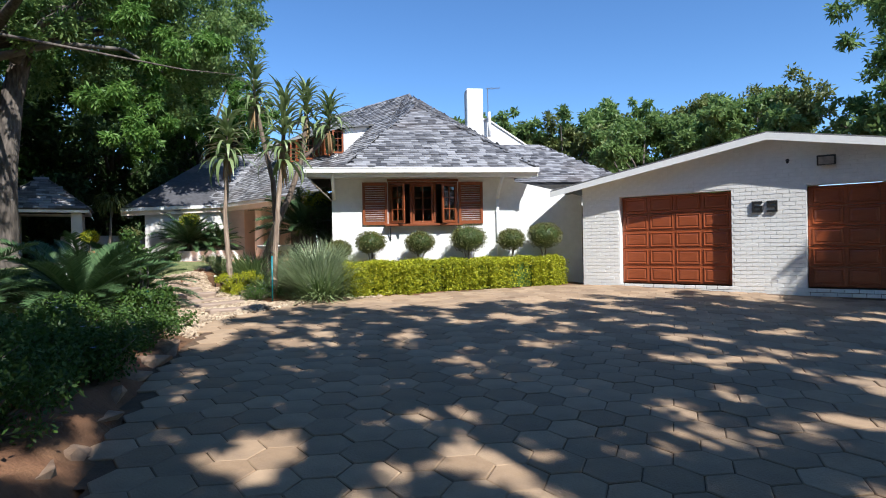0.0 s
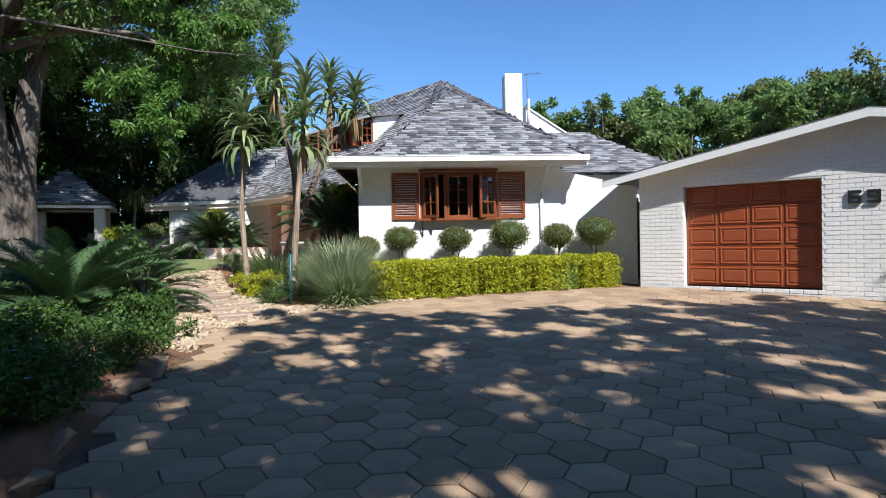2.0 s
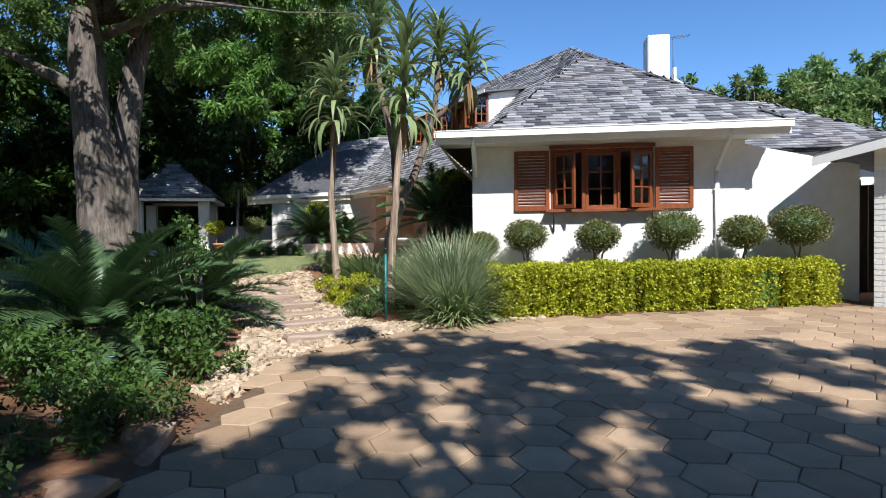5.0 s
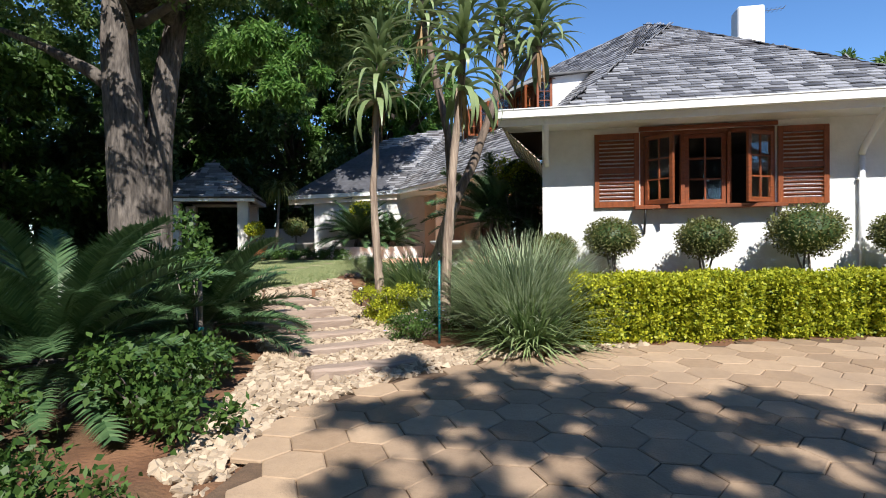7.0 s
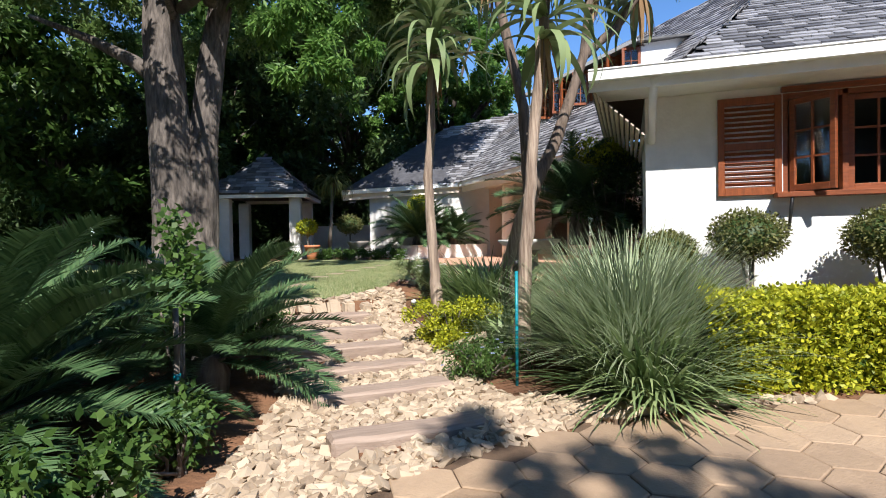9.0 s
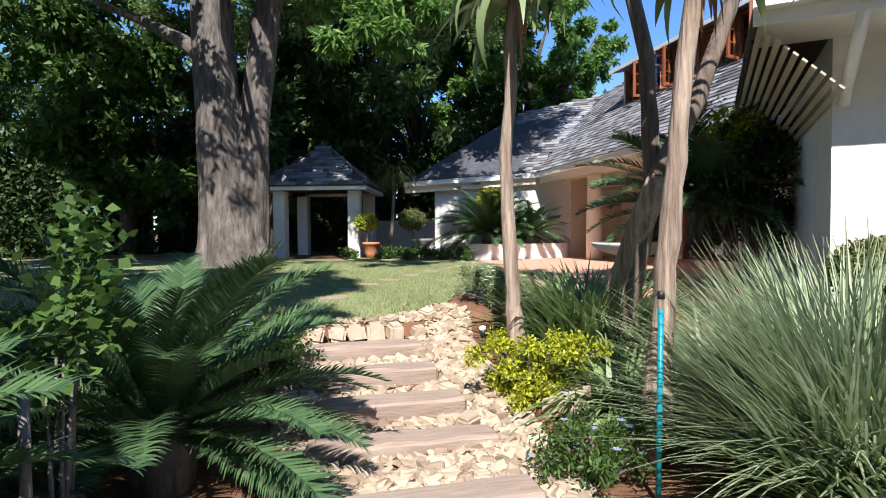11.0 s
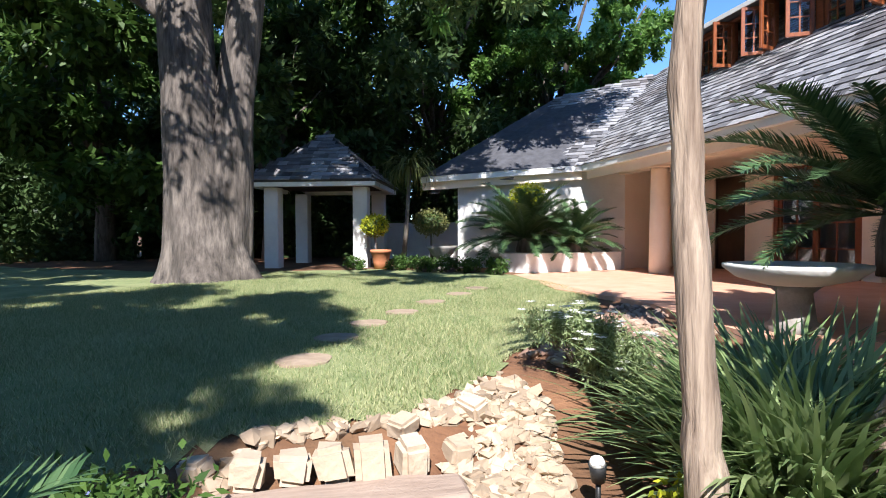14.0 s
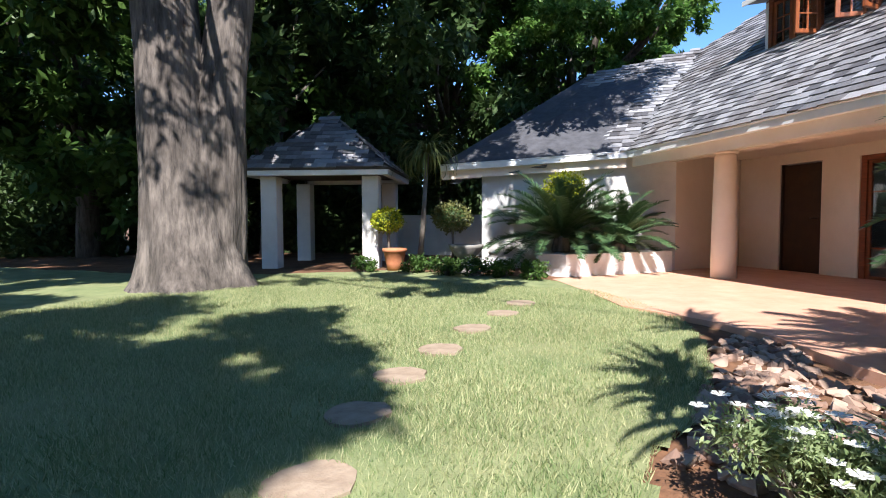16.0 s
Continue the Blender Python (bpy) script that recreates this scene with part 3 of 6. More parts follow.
def lay_slates(pts, parent, as_parts, seed, w=0.235, h=0.15, limit=0):
    """Courses of slates over a sloping polygon; the first ones as parts, the rest in one mesh."""
    pts = [Vector(p) for p in pts]
    nrm = (pts[1] - pts[0]).cross(pts[2] - pts[0]).normalized()
    if nrm.z < 0:
        nrm = -nrm
    ax = Vector((0, 0, 1)).cross(nrm).normalized()
    ay = nrm.cross(ax)
    o = pts[0]
    flat = [((p - o).dot(ax), (p - o).dot(ay)) for p in pts]
    x0, x1 = min(p[0] for p in flat), max(p[0] for p in flat)
    y0, y1 = min(p[1] for p in flat), max(p[1] for p in flat)
    rnd = random.Random(seed)
    mesh = None
    sv, sf, k = [], [], 0
    base_v, base_f = slate_mesh(1, 1)
    rows = int((y1 - y0) / h) + 1
    made = 0
    for r in range(rows):
        y = y0 + (r + 0.5) * h
        x = x0 - rnd.random() * w
        while x < x1 + w:
            ww = w * rnd.uniform(0.72, 1.25)
            cx = x + ww / 2
            x += ww
            if not in_poly(np.array([cx]), np.array([y]), flat)[0]:
                continue
            tilt = rnd.uniform(-0.012, 0.02)
            yy = y + rnd.uniform(-0.02, 0.012)
            rot = Matrix(((ax.x, ay.x, nrm.x, 0), (ax.y, ay.y, nrm.y, 0), (ax.z, ay.z, nrm.z, 0), (0, 0, 0, 1)))
            place = Matrix.Translation(o + ax * cx + ay * yy + nrm * (0.004 + rnd.random() * 0.006)) @ rot @ Matrix.Rotation(tilt, 4, "Z")
            if as_parts and made < limit:
                if mesh is None:
                    ob = part("slate", slate_mesh(0.230, h * 1.12), M_SLATE_OB, parent)
                    mesh = ob.data
                else:
                    ob = new("slate", mesh)
                    ob.parent = parent
                ob.matrix_basis = place @ Matrix.Diagonal((ww / w, 1, 1, 1))
                made += 1
            else:
                m = place @ Matrix.Diagonal((ww * 0.985, h * 1.12, 1, 1))
                sv.extend(m @ Vector(c) for c in base_v)
                sf.extend(tuple(i + k for i in f) for f in base_f)
                k += 8
    if sv:
        ob = part("slates", (sv, sf), M_SLATE, parent)
        ob["kind"] = "stuff"


# ---- verandah and wing walls ----
COL = (-4.36, 23.1)
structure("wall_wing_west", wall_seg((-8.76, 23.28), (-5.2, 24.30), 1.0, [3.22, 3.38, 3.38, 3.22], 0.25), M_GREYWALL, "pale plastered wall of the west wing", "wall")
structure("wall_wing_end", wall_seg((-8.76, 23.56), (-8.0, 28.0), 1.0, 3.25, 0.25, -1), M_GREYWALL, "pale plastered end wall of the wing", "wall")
structure("wall_verandah_end", wall_seg((-5.2, 24.30), (-4.1, 25.95), 1.0, 3.36, 0.25), M_CREAM, "cream plastered end wall of the verandah", "wall")
DOOR_S = (1.02, 1.92)
VB0 = Vector((-4.1, 25.95, 0))


def vb(s, off=0.0):
    p = VB0 + BDIR * s + BNRM * off
    return (p.x, p.y)


VB_LEN = 4.75
F_S = (2.62, 4.42)
for a, b, z0 in ((0, DOOR_S[0], 1.0), (DOOR_S[0], DOOR_S[1], 3.16), (DOOR_S[1], F_S[0], 1.0), (F_S[0], F_S[1], 3.16), (F_S[1], VB_LEN, 1.0)):
    structure("wall_verandah", wall_seg(vb(a), vb(b), z0, 3.36, 0.25), M_CREAM, "cream plastered back wall of the verandah", "wall")
soff = [BEND + Vector((0.05, 0.05, 0)), Vector((-1.5, 18.45, 3.22)), Vector((-0.95, 18.45, 3.22)), Vector((-0.95, 22.5, 3.22)), Vector((*vb(0), 3.22)), Vector((-5.2, 24.3, 3.22))]
soff_w = [BEND + Vector((0.0, 0.05, 0)), Vector((-5.25, 24.28, 0)),
        Vector((-8.76, 23.3, 3.22)), W_L + Vector((0.1, 0.05, 0))]
structure("soffit_verandah", prism([(p.x, p.y) for p in soff], 3.362, 3.39), M_CREAM, "cream painted verandah ceiling", "ceiling")
structure("soffit_wing", slab([W_L + Vector((0, 0.05, -0.06)), BEND + Vector((0, 0.05, -0.06)), (-5.25, 24.28, 3.38), (-8.76, 23.3, 3.2)], 0.02), M_CREAM, "cream painted eave soffit of the wing", "ceiling")
bm = bmesh.new()
bmd = wall_seg((COL[0] - BDIR.x * 1.6, COL[1] - BDIR.y * 1.6), (COL[0] + BDIR.x * 5.5, COL[1] + BDIR.y * 5.5), 3.24, 3.358, 0.22)
structure("beam_verandah", bmd, M_CREAM, "cream plastered beam over the column", "beam")


def eave_trim(a, b, label):
    a, b = Vector(a), Vector(b)
    d = b - a
    e = thing("eave_gutter", (a.x, a.y, a.z - 0.10), label, "gutter", rz=math.degrees(math.atan2(d.y, d.x)))
    e.matrix_basis = Matrix.Translation(a - Vector((0, 0, 0.12))) @ Matrix.Rotation(math.atan2(d.y, d.x), 4, "Z") @ Matrix.Rotation(-math.atan2(d.z, math.hypot(d.x, d.y)), 4, "Y")
    part("trough", gutter_profile(d.length), M_TRIM, e)
    part("fascia_board", box((0, 0.112, -0.17), (d.length, 0.135, 0.09)), M_CREAM, e)


eave_trim(W_L, BEND, "thin pale gutter along the wing eave")
eave_trim(BEND, JOIN - Vector((0, 0, 0.1)), "thin pale gutter along the verandah eave")

col = thing("verandah_column", (COL[0], COL[1], 1.16), "round tapered cream plaster column under the verandah", "column")
part("shaft", lathe([(0.20, 0.0), (0.195, 0.5), (0.185, 1.2), (0.165, 2.0), (0.165, 2.04)]), M_CREAM, col)
part("capital", box((-0.19, -0.19, 2.042), (0.19, 0.19, 2.075), bevel=0.006), M_CREAM, col)

door = tagged(thing("door_1", (*vb(DOOR_S[0]), 1.16), "dark wooden verandah door in shade", "door"), kind="structure")
door.matrix_basis = Matrix.Translation((*vb(DOOR_S[0]), 1.16)) @ Matrix.Rotation(math.atan2(BDIR.y, BDIR.x), 4, "Z")
part("leaf", box((0.04, 0.06, 0.0), (0.86, 0.10, 1.98), bevel=0.004), M_DARKWOOD, door)
jm = bmesh.new()
add_box(jm, (0.002, 0.03, 0), (0.04, 0.12, 2.0))
add_box(jm, (0.86, 0.03, 0), (0.898, 0.12, 2.0))
part("door_frame", jm, M_DARKWOOD, door)
part("handle", tube([(0.78, 0.06, 1.0), (0.78, 0.0, 1.0), (0.68, 0.0, 1.0)], [0.012] * 3, 6), M_BLACK, door, "dark metal handle")
fd = tagged(thing("door_2", (0, 0, 0), "red-brown timber french doors with glass panes", "door"), kind="structure")
fd.matrix_basis = Matrix.Translation((*vb(F_S[0]), 1.16)) @ Matrix.Rotation(math.atan2(BDIR.y, BDIR.x), 4, "Z")
jm = bmesh.new()
for a, b in ((0.002, 0.10), (1.70, 1.798)):
    add_box(jm, (a, 0.02, 0), (b, 0.14, 2.0), bevel=0.004)
add_box(jm, (0.10, 0.02, 1.92), (1.70, 0.14, 2.0), bevel=0.004)
part("door_frame", jm, M_TIMBER, fd)
put_sash(fd, pose(0.10, 0.05, 0.0), 0.80, 1.92, M_TIMBER, 4, 2, "door_leaf")
put_sash(fd, pose(0.90, 0.05, 0.0), 0.80, 1.92, M_TIMBER, 4, 2, "door_leaf")
bk = [vb(0.1, 2.2), vb(VB_LEN, 2.2), vb(VB_LEN, 2.3), vb(0.1, 2.3)]
# dark-coloured wall gives the shade seen through the door panes
structure("room_back_2", prism(bk, 1.0, 3.24), M_DARKROOM, "inner wall coloured dark as an unlit room behind the verandah doors", "wall")

PATIO = [(-6.85, 21.75), (-6.0, 20.45), (-5.35, 19.3), (-4.46, 18.68), (-3.9, 18.06), (-3.55, 17.3), (-3.0, 16.5), (-1.2, 16.5), (-0.96, 17.0), (-0.96, 22.5), (-4.1, 25.95), (-5.2, 24.28), (-6.6, 22.2)]
structure("patio", prism(PATIO, 0.85, 1.18), M_PATIO, "terracotta tiled patio and verandah floor", "patio")


# ---- dormer ----
D_S0, D_S1, D_OFF = -1.55, 3.1, 1.85
dm = thing("dormer", (0, 0, 0), "long dormer with red-brown timber windows, some casements open", "dormer", kind="structure")
dm.matrix_basis = Matrix.Translation(B0 + BDIR * D_S0 + BNRM * D_OFF + Vector((0, 0, 1.50))) @ Matrix.Rotation(math.atan2(BDIR.y, BDIR.x), 4, "Z") @ Matrix.Diagonal((1, 1, 0.88, 1))
DL = D_S1 - D_S0
part("sill_board", box((0, -0.06, -0.06), (DL, 0.10, 0.04), bevel=0.005), M_TIMBER, dm)
part("head_board", box((0, 0.0, 1.0), (DL, 0.10, 1.06), bevel=0.005), M_TIMBER, dm)
part("dormer_roof", slab([(-0.18, -0.28, 1.08), (DL + 0.18, -0.28, 1.08), (DL + 0.18, 2.1, 1.62), (-0.18, 2.1, 1.62)], 0.05), M_METALROOF, dm)
part("roof_edge", box((-0.2, -0.31, 1.01), (DL + 0.2, -0.285, 1.10)), M_TRIM, dm)
for x0 in (0.0, DL - 0.06):
    part("cheek_wall", ([(x0, 0.0, -0.1), (x0 + 0.06, 0.0, -0.1), (x0 + 0.06, 1.5, 1.2), (x0, 1.5, 1.2), (x0, 0.0, 1.06), (x0 + 0.06, 0.0, 1.06), (x0 + 0.06, 1.5, 1.45), (x0, 1.5, 1.45)],
                        [(0, 1, 2, 3)[::-1], (4, 5, 6, 7), (0, 1, 5, 4), (1, 2, 6, 5), (2, 3, 7, 6), (3, 0, 4, 7)]), M_TRIM, dm)
# coloured dark for the shade inside the dormer
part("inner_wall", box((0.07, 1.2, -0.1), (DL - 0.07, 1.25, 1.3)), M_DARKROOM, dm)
DU = DL / 5
for u in range(5):
    a = u * DU
    part("post", box((a + (0.062 if u == 0 else 0), 0.0, 0.042), (a + 0.13, 0.10, 0.998), bevel=0.004), M_TIMBER, dm)
    half = (DU - 0.14) / 2
    if u in (1, 2, 4):
        put_sash(dm, pose(a + 0.14, -0.01, 0.05, 0, 0, -100 if u == 1 else -75), half, 0.93, M_SHUTTER, 3, 2)
        put_sash(dm, pose(a + DU - 0.02, -0.01, 0.05, 0, 0, 180 + 62), half, 0.93, M_SHUTTER, 3, 2)
    else:
        put_sash(dm, pose(a + 0.135, 0.03, 0.05), half, 0.93, M_SHUTTER, 3, 2)
        put_sash(dm, pose(a + 0.135 + half, 0.03, 0.05), half - 0.005, 0.93, M_SHUTTER, 3, 2)

# ---- chimney, rear gable, aerial ----
ch = thing("chimney", (4.33, 22.5, 3.6), "tall white plastered chimney on the slate roof", "chimney")
part("stack", prism([(-0.36, -0.34), (0.36, -0.34), (0.36, 0.34), (-0.36, 0.34)], 0.0, 1.9), M_PLASTER, ch)
bm = bmesh.new()
tp = add_box(bm, (-0.33, -0.31, 1.9), (0.33, 0.31, 4.3), bevel=0.03)
part("shaft", bm, M_PLASTER, ch)
gb = thing("rear_gable", (5.7, 24.5, 4.35), "white plastered gable end behind the chimney", "gable")
part("gable_wall", ([(-1.2, 0, 0), (1.6, 0, 0), (1.6, 0, 1.5), (-0.4, 0, 2.8), (-1.2, 0, 2.8), (-1.2, 0.3, 0), (1.6, 0.3, 0), (1.6, 0.3, 1.5), (-0.4, 0.3, 2.8), (-1.2, 0.3, 2.8)],
                    [(0, 1, 2, 3, 4), (9, 8, 7, 6, 5), (0, 5, 6, 1), (1, 6, 7, 2), (2, 7, 8, 3), (3, 8, 9, 4), (4, 9, 5, 0)]), M_PLASTER, gb)
part("gable_cap", slab([(-1.25, -0.06, 2.86), (-0.38, -0.06, 2.86), (-0.38, 0.36, 2.86), (-1.25, 0.36, 2.86)], 0.06), M_TRIM, gb)
part("gable_cap", slab([(-0.36, -0.06, 2.86), (1.66, -0.06, 1.54), (1.66, 0.36, 1.54), (-0.36, 0.36, 2.86)], 0.06), M_TRIM, gb)
part("flue", tube([(-0.35, -0.25, 2.0), (-0.35, -0.25, 3.1)], [0.07, 0.07], 8), M_TRIM, gb)
an = thing("tv_aerial", (5.3, 24.2, 7.0), "thin grey metal television aerial on a mast", "aerial")
part("mast", tube([(0, 0, 0), (0, 0, 1.5)], [0.018, 0.015], 6), M_METALROOF, an)
part("boom", tube([(-0.1, 0, 1.45), (0.55, 0, 1.5)], [0.01, 0.01], 5), M_METALROOF, an)
for i in range(5):
    part("element", tube([(0.02 + i * 0.12, -0.2, 1.46 + i * 0.008), (0.02 + i * 0.12, 0.2, 1.46 + i * 0.008)], [0.006, 0.006], 5), M_METALROOF, an)

# ---- garage ----
GM = Matrix(((0.731, 0.682, 0, 6.15), (-0.682, 0.731, 0, 13.1), (0, 0, 1, 0.60), (0, 0, 0, 1)))
GX0, GX1, GAP = -0.95, 7.4, 3.2
DOORS = (0.0, 3.88)
DW, DH = 2.48, 2.12


def gable_z(x):
    return 2.42 + (3.18 - 2.42) * (1 - abs(x - GAP) / (GAP - GX0))


def garage_piece(a, b, z0, z1a=None, z1b=None):
    za, zb = gable_z(a) if z1a is None else z1a, gable_z(b) if z1b is None else z1b
    v, f = prism([(a, 0.006), (b, 0.006), (b, 0.24), (a, 0.24)], z0, [za, zb, zb, za])
    return [GM @ Vector(c) for c in v], f


gl = "white painted brick garage wall"
for a, b, z0 in ((GX0, 0.0, -0.3), (0.0, DW, DH), (DW, GAP, -0.3), (GAP, DOORS[1], -0.3), (DOORS[1], DOORS[1] + DW, DH), (DOORS[1] + DW, GX1, -0.3)):
    structure("wall_garage", garage_piece(a, b, z0), M_PLASTER, gl, "wall")
v, f = prism([(GX0, 0.24), (GX0 + 0.24, 0.24), (GX0 + 0.24, 7), (GX0, 7)], -0.3, 2.45)
structure("wall_garage_side", ([GM @ Vector(c) for c in v], f), M_PLASTER, gl, "wall")
v, f = prism([(GX1 - 0.24, 0.24), (GX1, 0.24), (GX1, 7), (GX1 - 0.24, 7)], -0.3, 2.45)
structure("wall_garage_side", ([GM @ Vector(c) for c in v], f), M_PLASTER, gl, "wall")
v, f = prism([(GX0, 6.8), (GX1, 6.8), (GX1, 7), (GX0, 7)], -0.3, 2.45)
structure("wall_garage_back", ([GM @ Vector(c) for c in v], f), M_PLASTER, gl, "wall")
gr = thing("garage_roof", (0, 0, 0), "low pitched sheet metal garage roof with white fascia", "roof", kind="structure")
gr.matrix_basis = GM.copy()
OV = 0.30
for sgn, xe in ((-1, GX0 - 0.75), (1, GX1 + 0.75)):
    ze = gable_z(GX0) - 0.75 * 0.183
    part("roof_sheet", slab([(GAP, -OV, 3.28), (xe, -OV, ze + 0.1), (xe, 7.4, ze + 0.1), (GAP, 7.4, 3.28)], 0.045), M_METALROOF, gr)
    part("soffit", slab([(GAP, -OV + 0.03, 3.215), (xe, -OV + 0.03, ze + 0.035), (xe, -0.0, ze + 0.035), (GAP, -0.0, 3.215)], 0.02), M_TRIM, gr)
    v = [(GAP, -OV - 0.025, 3.25), (xe, -OV - 0.025, ze + 0.06), (xe, -OV - 0.025, ze - 0.08), (GAP, -OV - 0.025, 3.10)]
    v += [(x, y + 0.028, z) for x, y, z in v]
    part("bargeboard", (v, [(0, 1, 2, 3), (7, 6, 5, 4), (0, 4, 5, 1), (1, 5, 6, 2), (2, 6, 7, 3), (3, 7, 4, 0)]), M_TRIM, gr)


def garage_door(x0, label):
    d = tagged(new("garage_door"), label, "garage door", "garage doors")
    d.matrix_basis = GM @ Matrix.Translation((x0, 0.0, 0.0))
    leaf = bmesh.new()
    rows, cols = 5, 4
    ph = (DH - 0.02) / rows
    for r in range(rows):
        add_box(leaf, (0.012, 0.20, 0.01 + r * ph), (DW - 0.012, 0.235, 0.01 + (r + 1) * ph - 0.008), bevel=0.004)
    part("door_leaf", leaf, M_GARAGE, d)
    pw = (DW - 0.1) / cols
    pan = None
    for r in range(rows):
        for c in range(cols):
            if pan is None:
                bm = bmesh.new()
                w, h = pw - 0.13, ph - 0.15
                o = [(-w / 2, 0, -h / 2), (w / 2, 0, -h / 2), (w / 2, 0, h / 2), (-w / 2, 0, h / 2)]
                ring = [[bm.verts.new((x * s + (ox if x > 0 else -ox), y, z * s2 + (oz if z > 0 else -oz))) for x, _, z in o]
                        for s, s2, y, ox, oz in ((1, 1, 0.0, 0.035, 0.035), (1, 1, -0.018, 0.025, 0.025), (1, 1, -0.018, 0.012, 0.012), (1, 1, -0.004, 0.0, 0.0), (1, 1, -0.004, -0.01, -0.01), (1, 1, -0.014, -0.045, -0.035))]
                for r0, r1 in zip(ring, ring[1:]):
                    for k in range(4):
                        bm.faces.new((r0[k], r0[(k + 1) % 4], r1[(k + 1) % 4], r1[k]))
                bm.faces.new(ring[-1])
                ob = part("panel", bm, M_GARAGE, d)
                pan = ob.data
            else:
                ob = new("panel", pan)
                ob.parent = d
            ob.matrix_basis = Matrix.Translation((0.05 + (c + 0.5) * pw, 0.201, 0.01 + (r + 0.5) * ph))
    return d


garage_door(DOORS[0], "red-brown panelled wooden garage door, closed")
garage_door(DOORS[1], "red-brown panelled wooden garage door, closed")


def number_text(body, m, size, material, depth, parent, name):
    cu = bpy.data.curves.new(name, "FONT")
    cu.body = body
    cu.size = size
    cu.extrude = depth
    cu.offset = 0.028
    cu.align_x = "CENTER"
    cu.align_y = "CENTER"
    tmp = bpy.data.objects.new("tmp_text", cu)
    me = bpy.data.meshes.new_from_object(tmp)
    bpy.data.objects.remove(tmp)
    me.materials.append(material)
    ob = new(name, me)
    ob.parent = parent
    ob.matrix_basis = m
    return ob


hn = thing("house_number", (0, 0, 0), "black metal house number 69 on the garage wall", "house number")
hn.matrix_basis = GM @ Matrix.Translation((3.12, 0.012, 1.72))
for ch_, x in (("6", -0.14), ("9", 0.14)):
    digit = bmesh.new()
    bars = [(-0.10, 0.10, -0.12, -0.075), (-0.10, 0.10, -0.022, 0.022), (-0.10, 0.10, 0.075, 0.12)]
    bars += [(-0.10, -0.052, -0.075, -0.022), (-0.10, -0.052, 0.022, 0.075), (0.052, 0.10, -0.075, -0.022)] if ch_ == "6" else [(0.052, 0.10, -0.075, -0.022), (0.052, 0.10, 0.022, 0.075), (-0.10, -0.052, 0.022, 0.075)]
    for xa, xb, za, zb in bars:
        add_box(digit, (x + xa, -0.055, za), (x + xb, 0.0, zb), bevel=0.003)
    part("digit", digit, M_BLACK, hn)
fl = thing("floodlight", (0, 0, 0), "black framed floodlight with glass front on the gable", "light")
fl.matrix_basis = GM @ Matrix.Translation((4.22, 0.012, 2.62))
part("bracket", box((-0.03, -0.06, -0.02), (0.03, 0.0, 0.04)), M_BLACK, fl)
part("housing", box((-0.16, -0.17, -0.10), (0.16, -0.06, 0.10), pose(0, 0, 0, 12), bevel=0.012), M_BLACK, fl)
part("lens", box((-0.13, -0.178, -0.075), (0.13, -0.1705, 0.075), pose(0, 0, 0, 12)), M_CONCRETE, fl, "pale glass front")
sn = thing("wall_sensor", (0, 0, 0), "small dark movement sensor on the garage gable", "sensor")
sn.matrix_basis = GM @ Matrix.Translation((3.55, 0.012, 2.66))
part("base", tube([(0, 0, 0), (0, -0.05, 0)], [0.035, 0.035], 10), M_BLACK, sn)
part("eye", tube([(0, -0.05, -0.02), (0, -0.09, -0.05)], [0.03, 0.022], 10), M_BLACK, sn)

# passage gate between boundary wall and garage
gt = thing("side_gate", (5.9, 15.0, 0.55), "dark slatted gate in the passage beside the garage", "gate")
part("gate_frame", box((0.0, 0.0, 0.05), (0.08, 0.06, 2.1)), M_DARKWOOD, gt)
part("gate_frame", box((1.2, 0.0, 0.05), (1.28, 0.06, 2.1)), M_DARKWOOD, gt)
for i in range(9):
    part("board", box((0.09 + i * 0.123, 0.01, 0.08), (0.20 + i * 0.123, 0.04, 2.0)), M_DARKWOOD, gt)

# ---- pavilion on the lawn ----
PM = Matrix(((0.92, -0.39, 0, -11.6), (0.39, 0.92, 0, 21.55), (0, 0, 1, 1.12), (0, 0, 0, 1)))
pv = thing("garden_pavilion", (0, 0, 0), "open garden pavilion with pale square pillars and slate pyramid roof", "pavilion")
pv.matrix_basis = PM.copy()
for x in (-1.05, 1.05):
    for y in (0.4, 2.6):
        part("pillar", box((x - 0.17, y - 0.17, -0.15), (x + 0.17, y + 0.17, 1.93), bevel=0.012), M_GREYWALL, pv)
part("base_slab", box((-1.3, 0.25, -0.12), (1.3, 2.95, 0.02)), M_CONCRETE, pv)
part("ring_beam", box((-1.55, 0.02, 1.932), (1.45, 0.16, 2.06), bevel=0.01), M_TRIM, pv)
part("ring_beam", box((-1.55, 2.92, 1.932), (1.45, 3.06, 2.06), bevel=0.01), M_TRIM, pv)
part("ring_beam", box((-1.55, 0.162, 1.932), (-1.41, 2.918, 2.06), bevel=0.01), M_TRIM, pv)
part("ring_beam", box((1.31, 0.162, 1.932), (1.45, 2.918, 2.06), bevel=0.01), M_TRIM, pv)
part("ceiling_board", box((-1.41, 0.162, 2.03), (1.31, 2.918, 2.055)), M_DARKWOOD, pv)
PA = [(-1.6, -0.02, 2.07), (1.5, -0.02, 2.07), (1.5, 3.1, 2.07), (-1.6, 3.1, 2.07)]
PT = (-0.05, 1.55, 3.4)
PFACES = [[PA[i], PA[(i + 1) % 4], PT] for i in range(4)]
for fc in PFACES:
    part("roof_slope", slab(fc, 0.05), M_SLATEBED, pv)
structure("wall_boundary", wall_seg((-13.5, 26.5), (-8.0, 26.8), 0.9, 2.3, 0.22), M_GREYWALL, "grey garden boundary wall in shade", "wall")

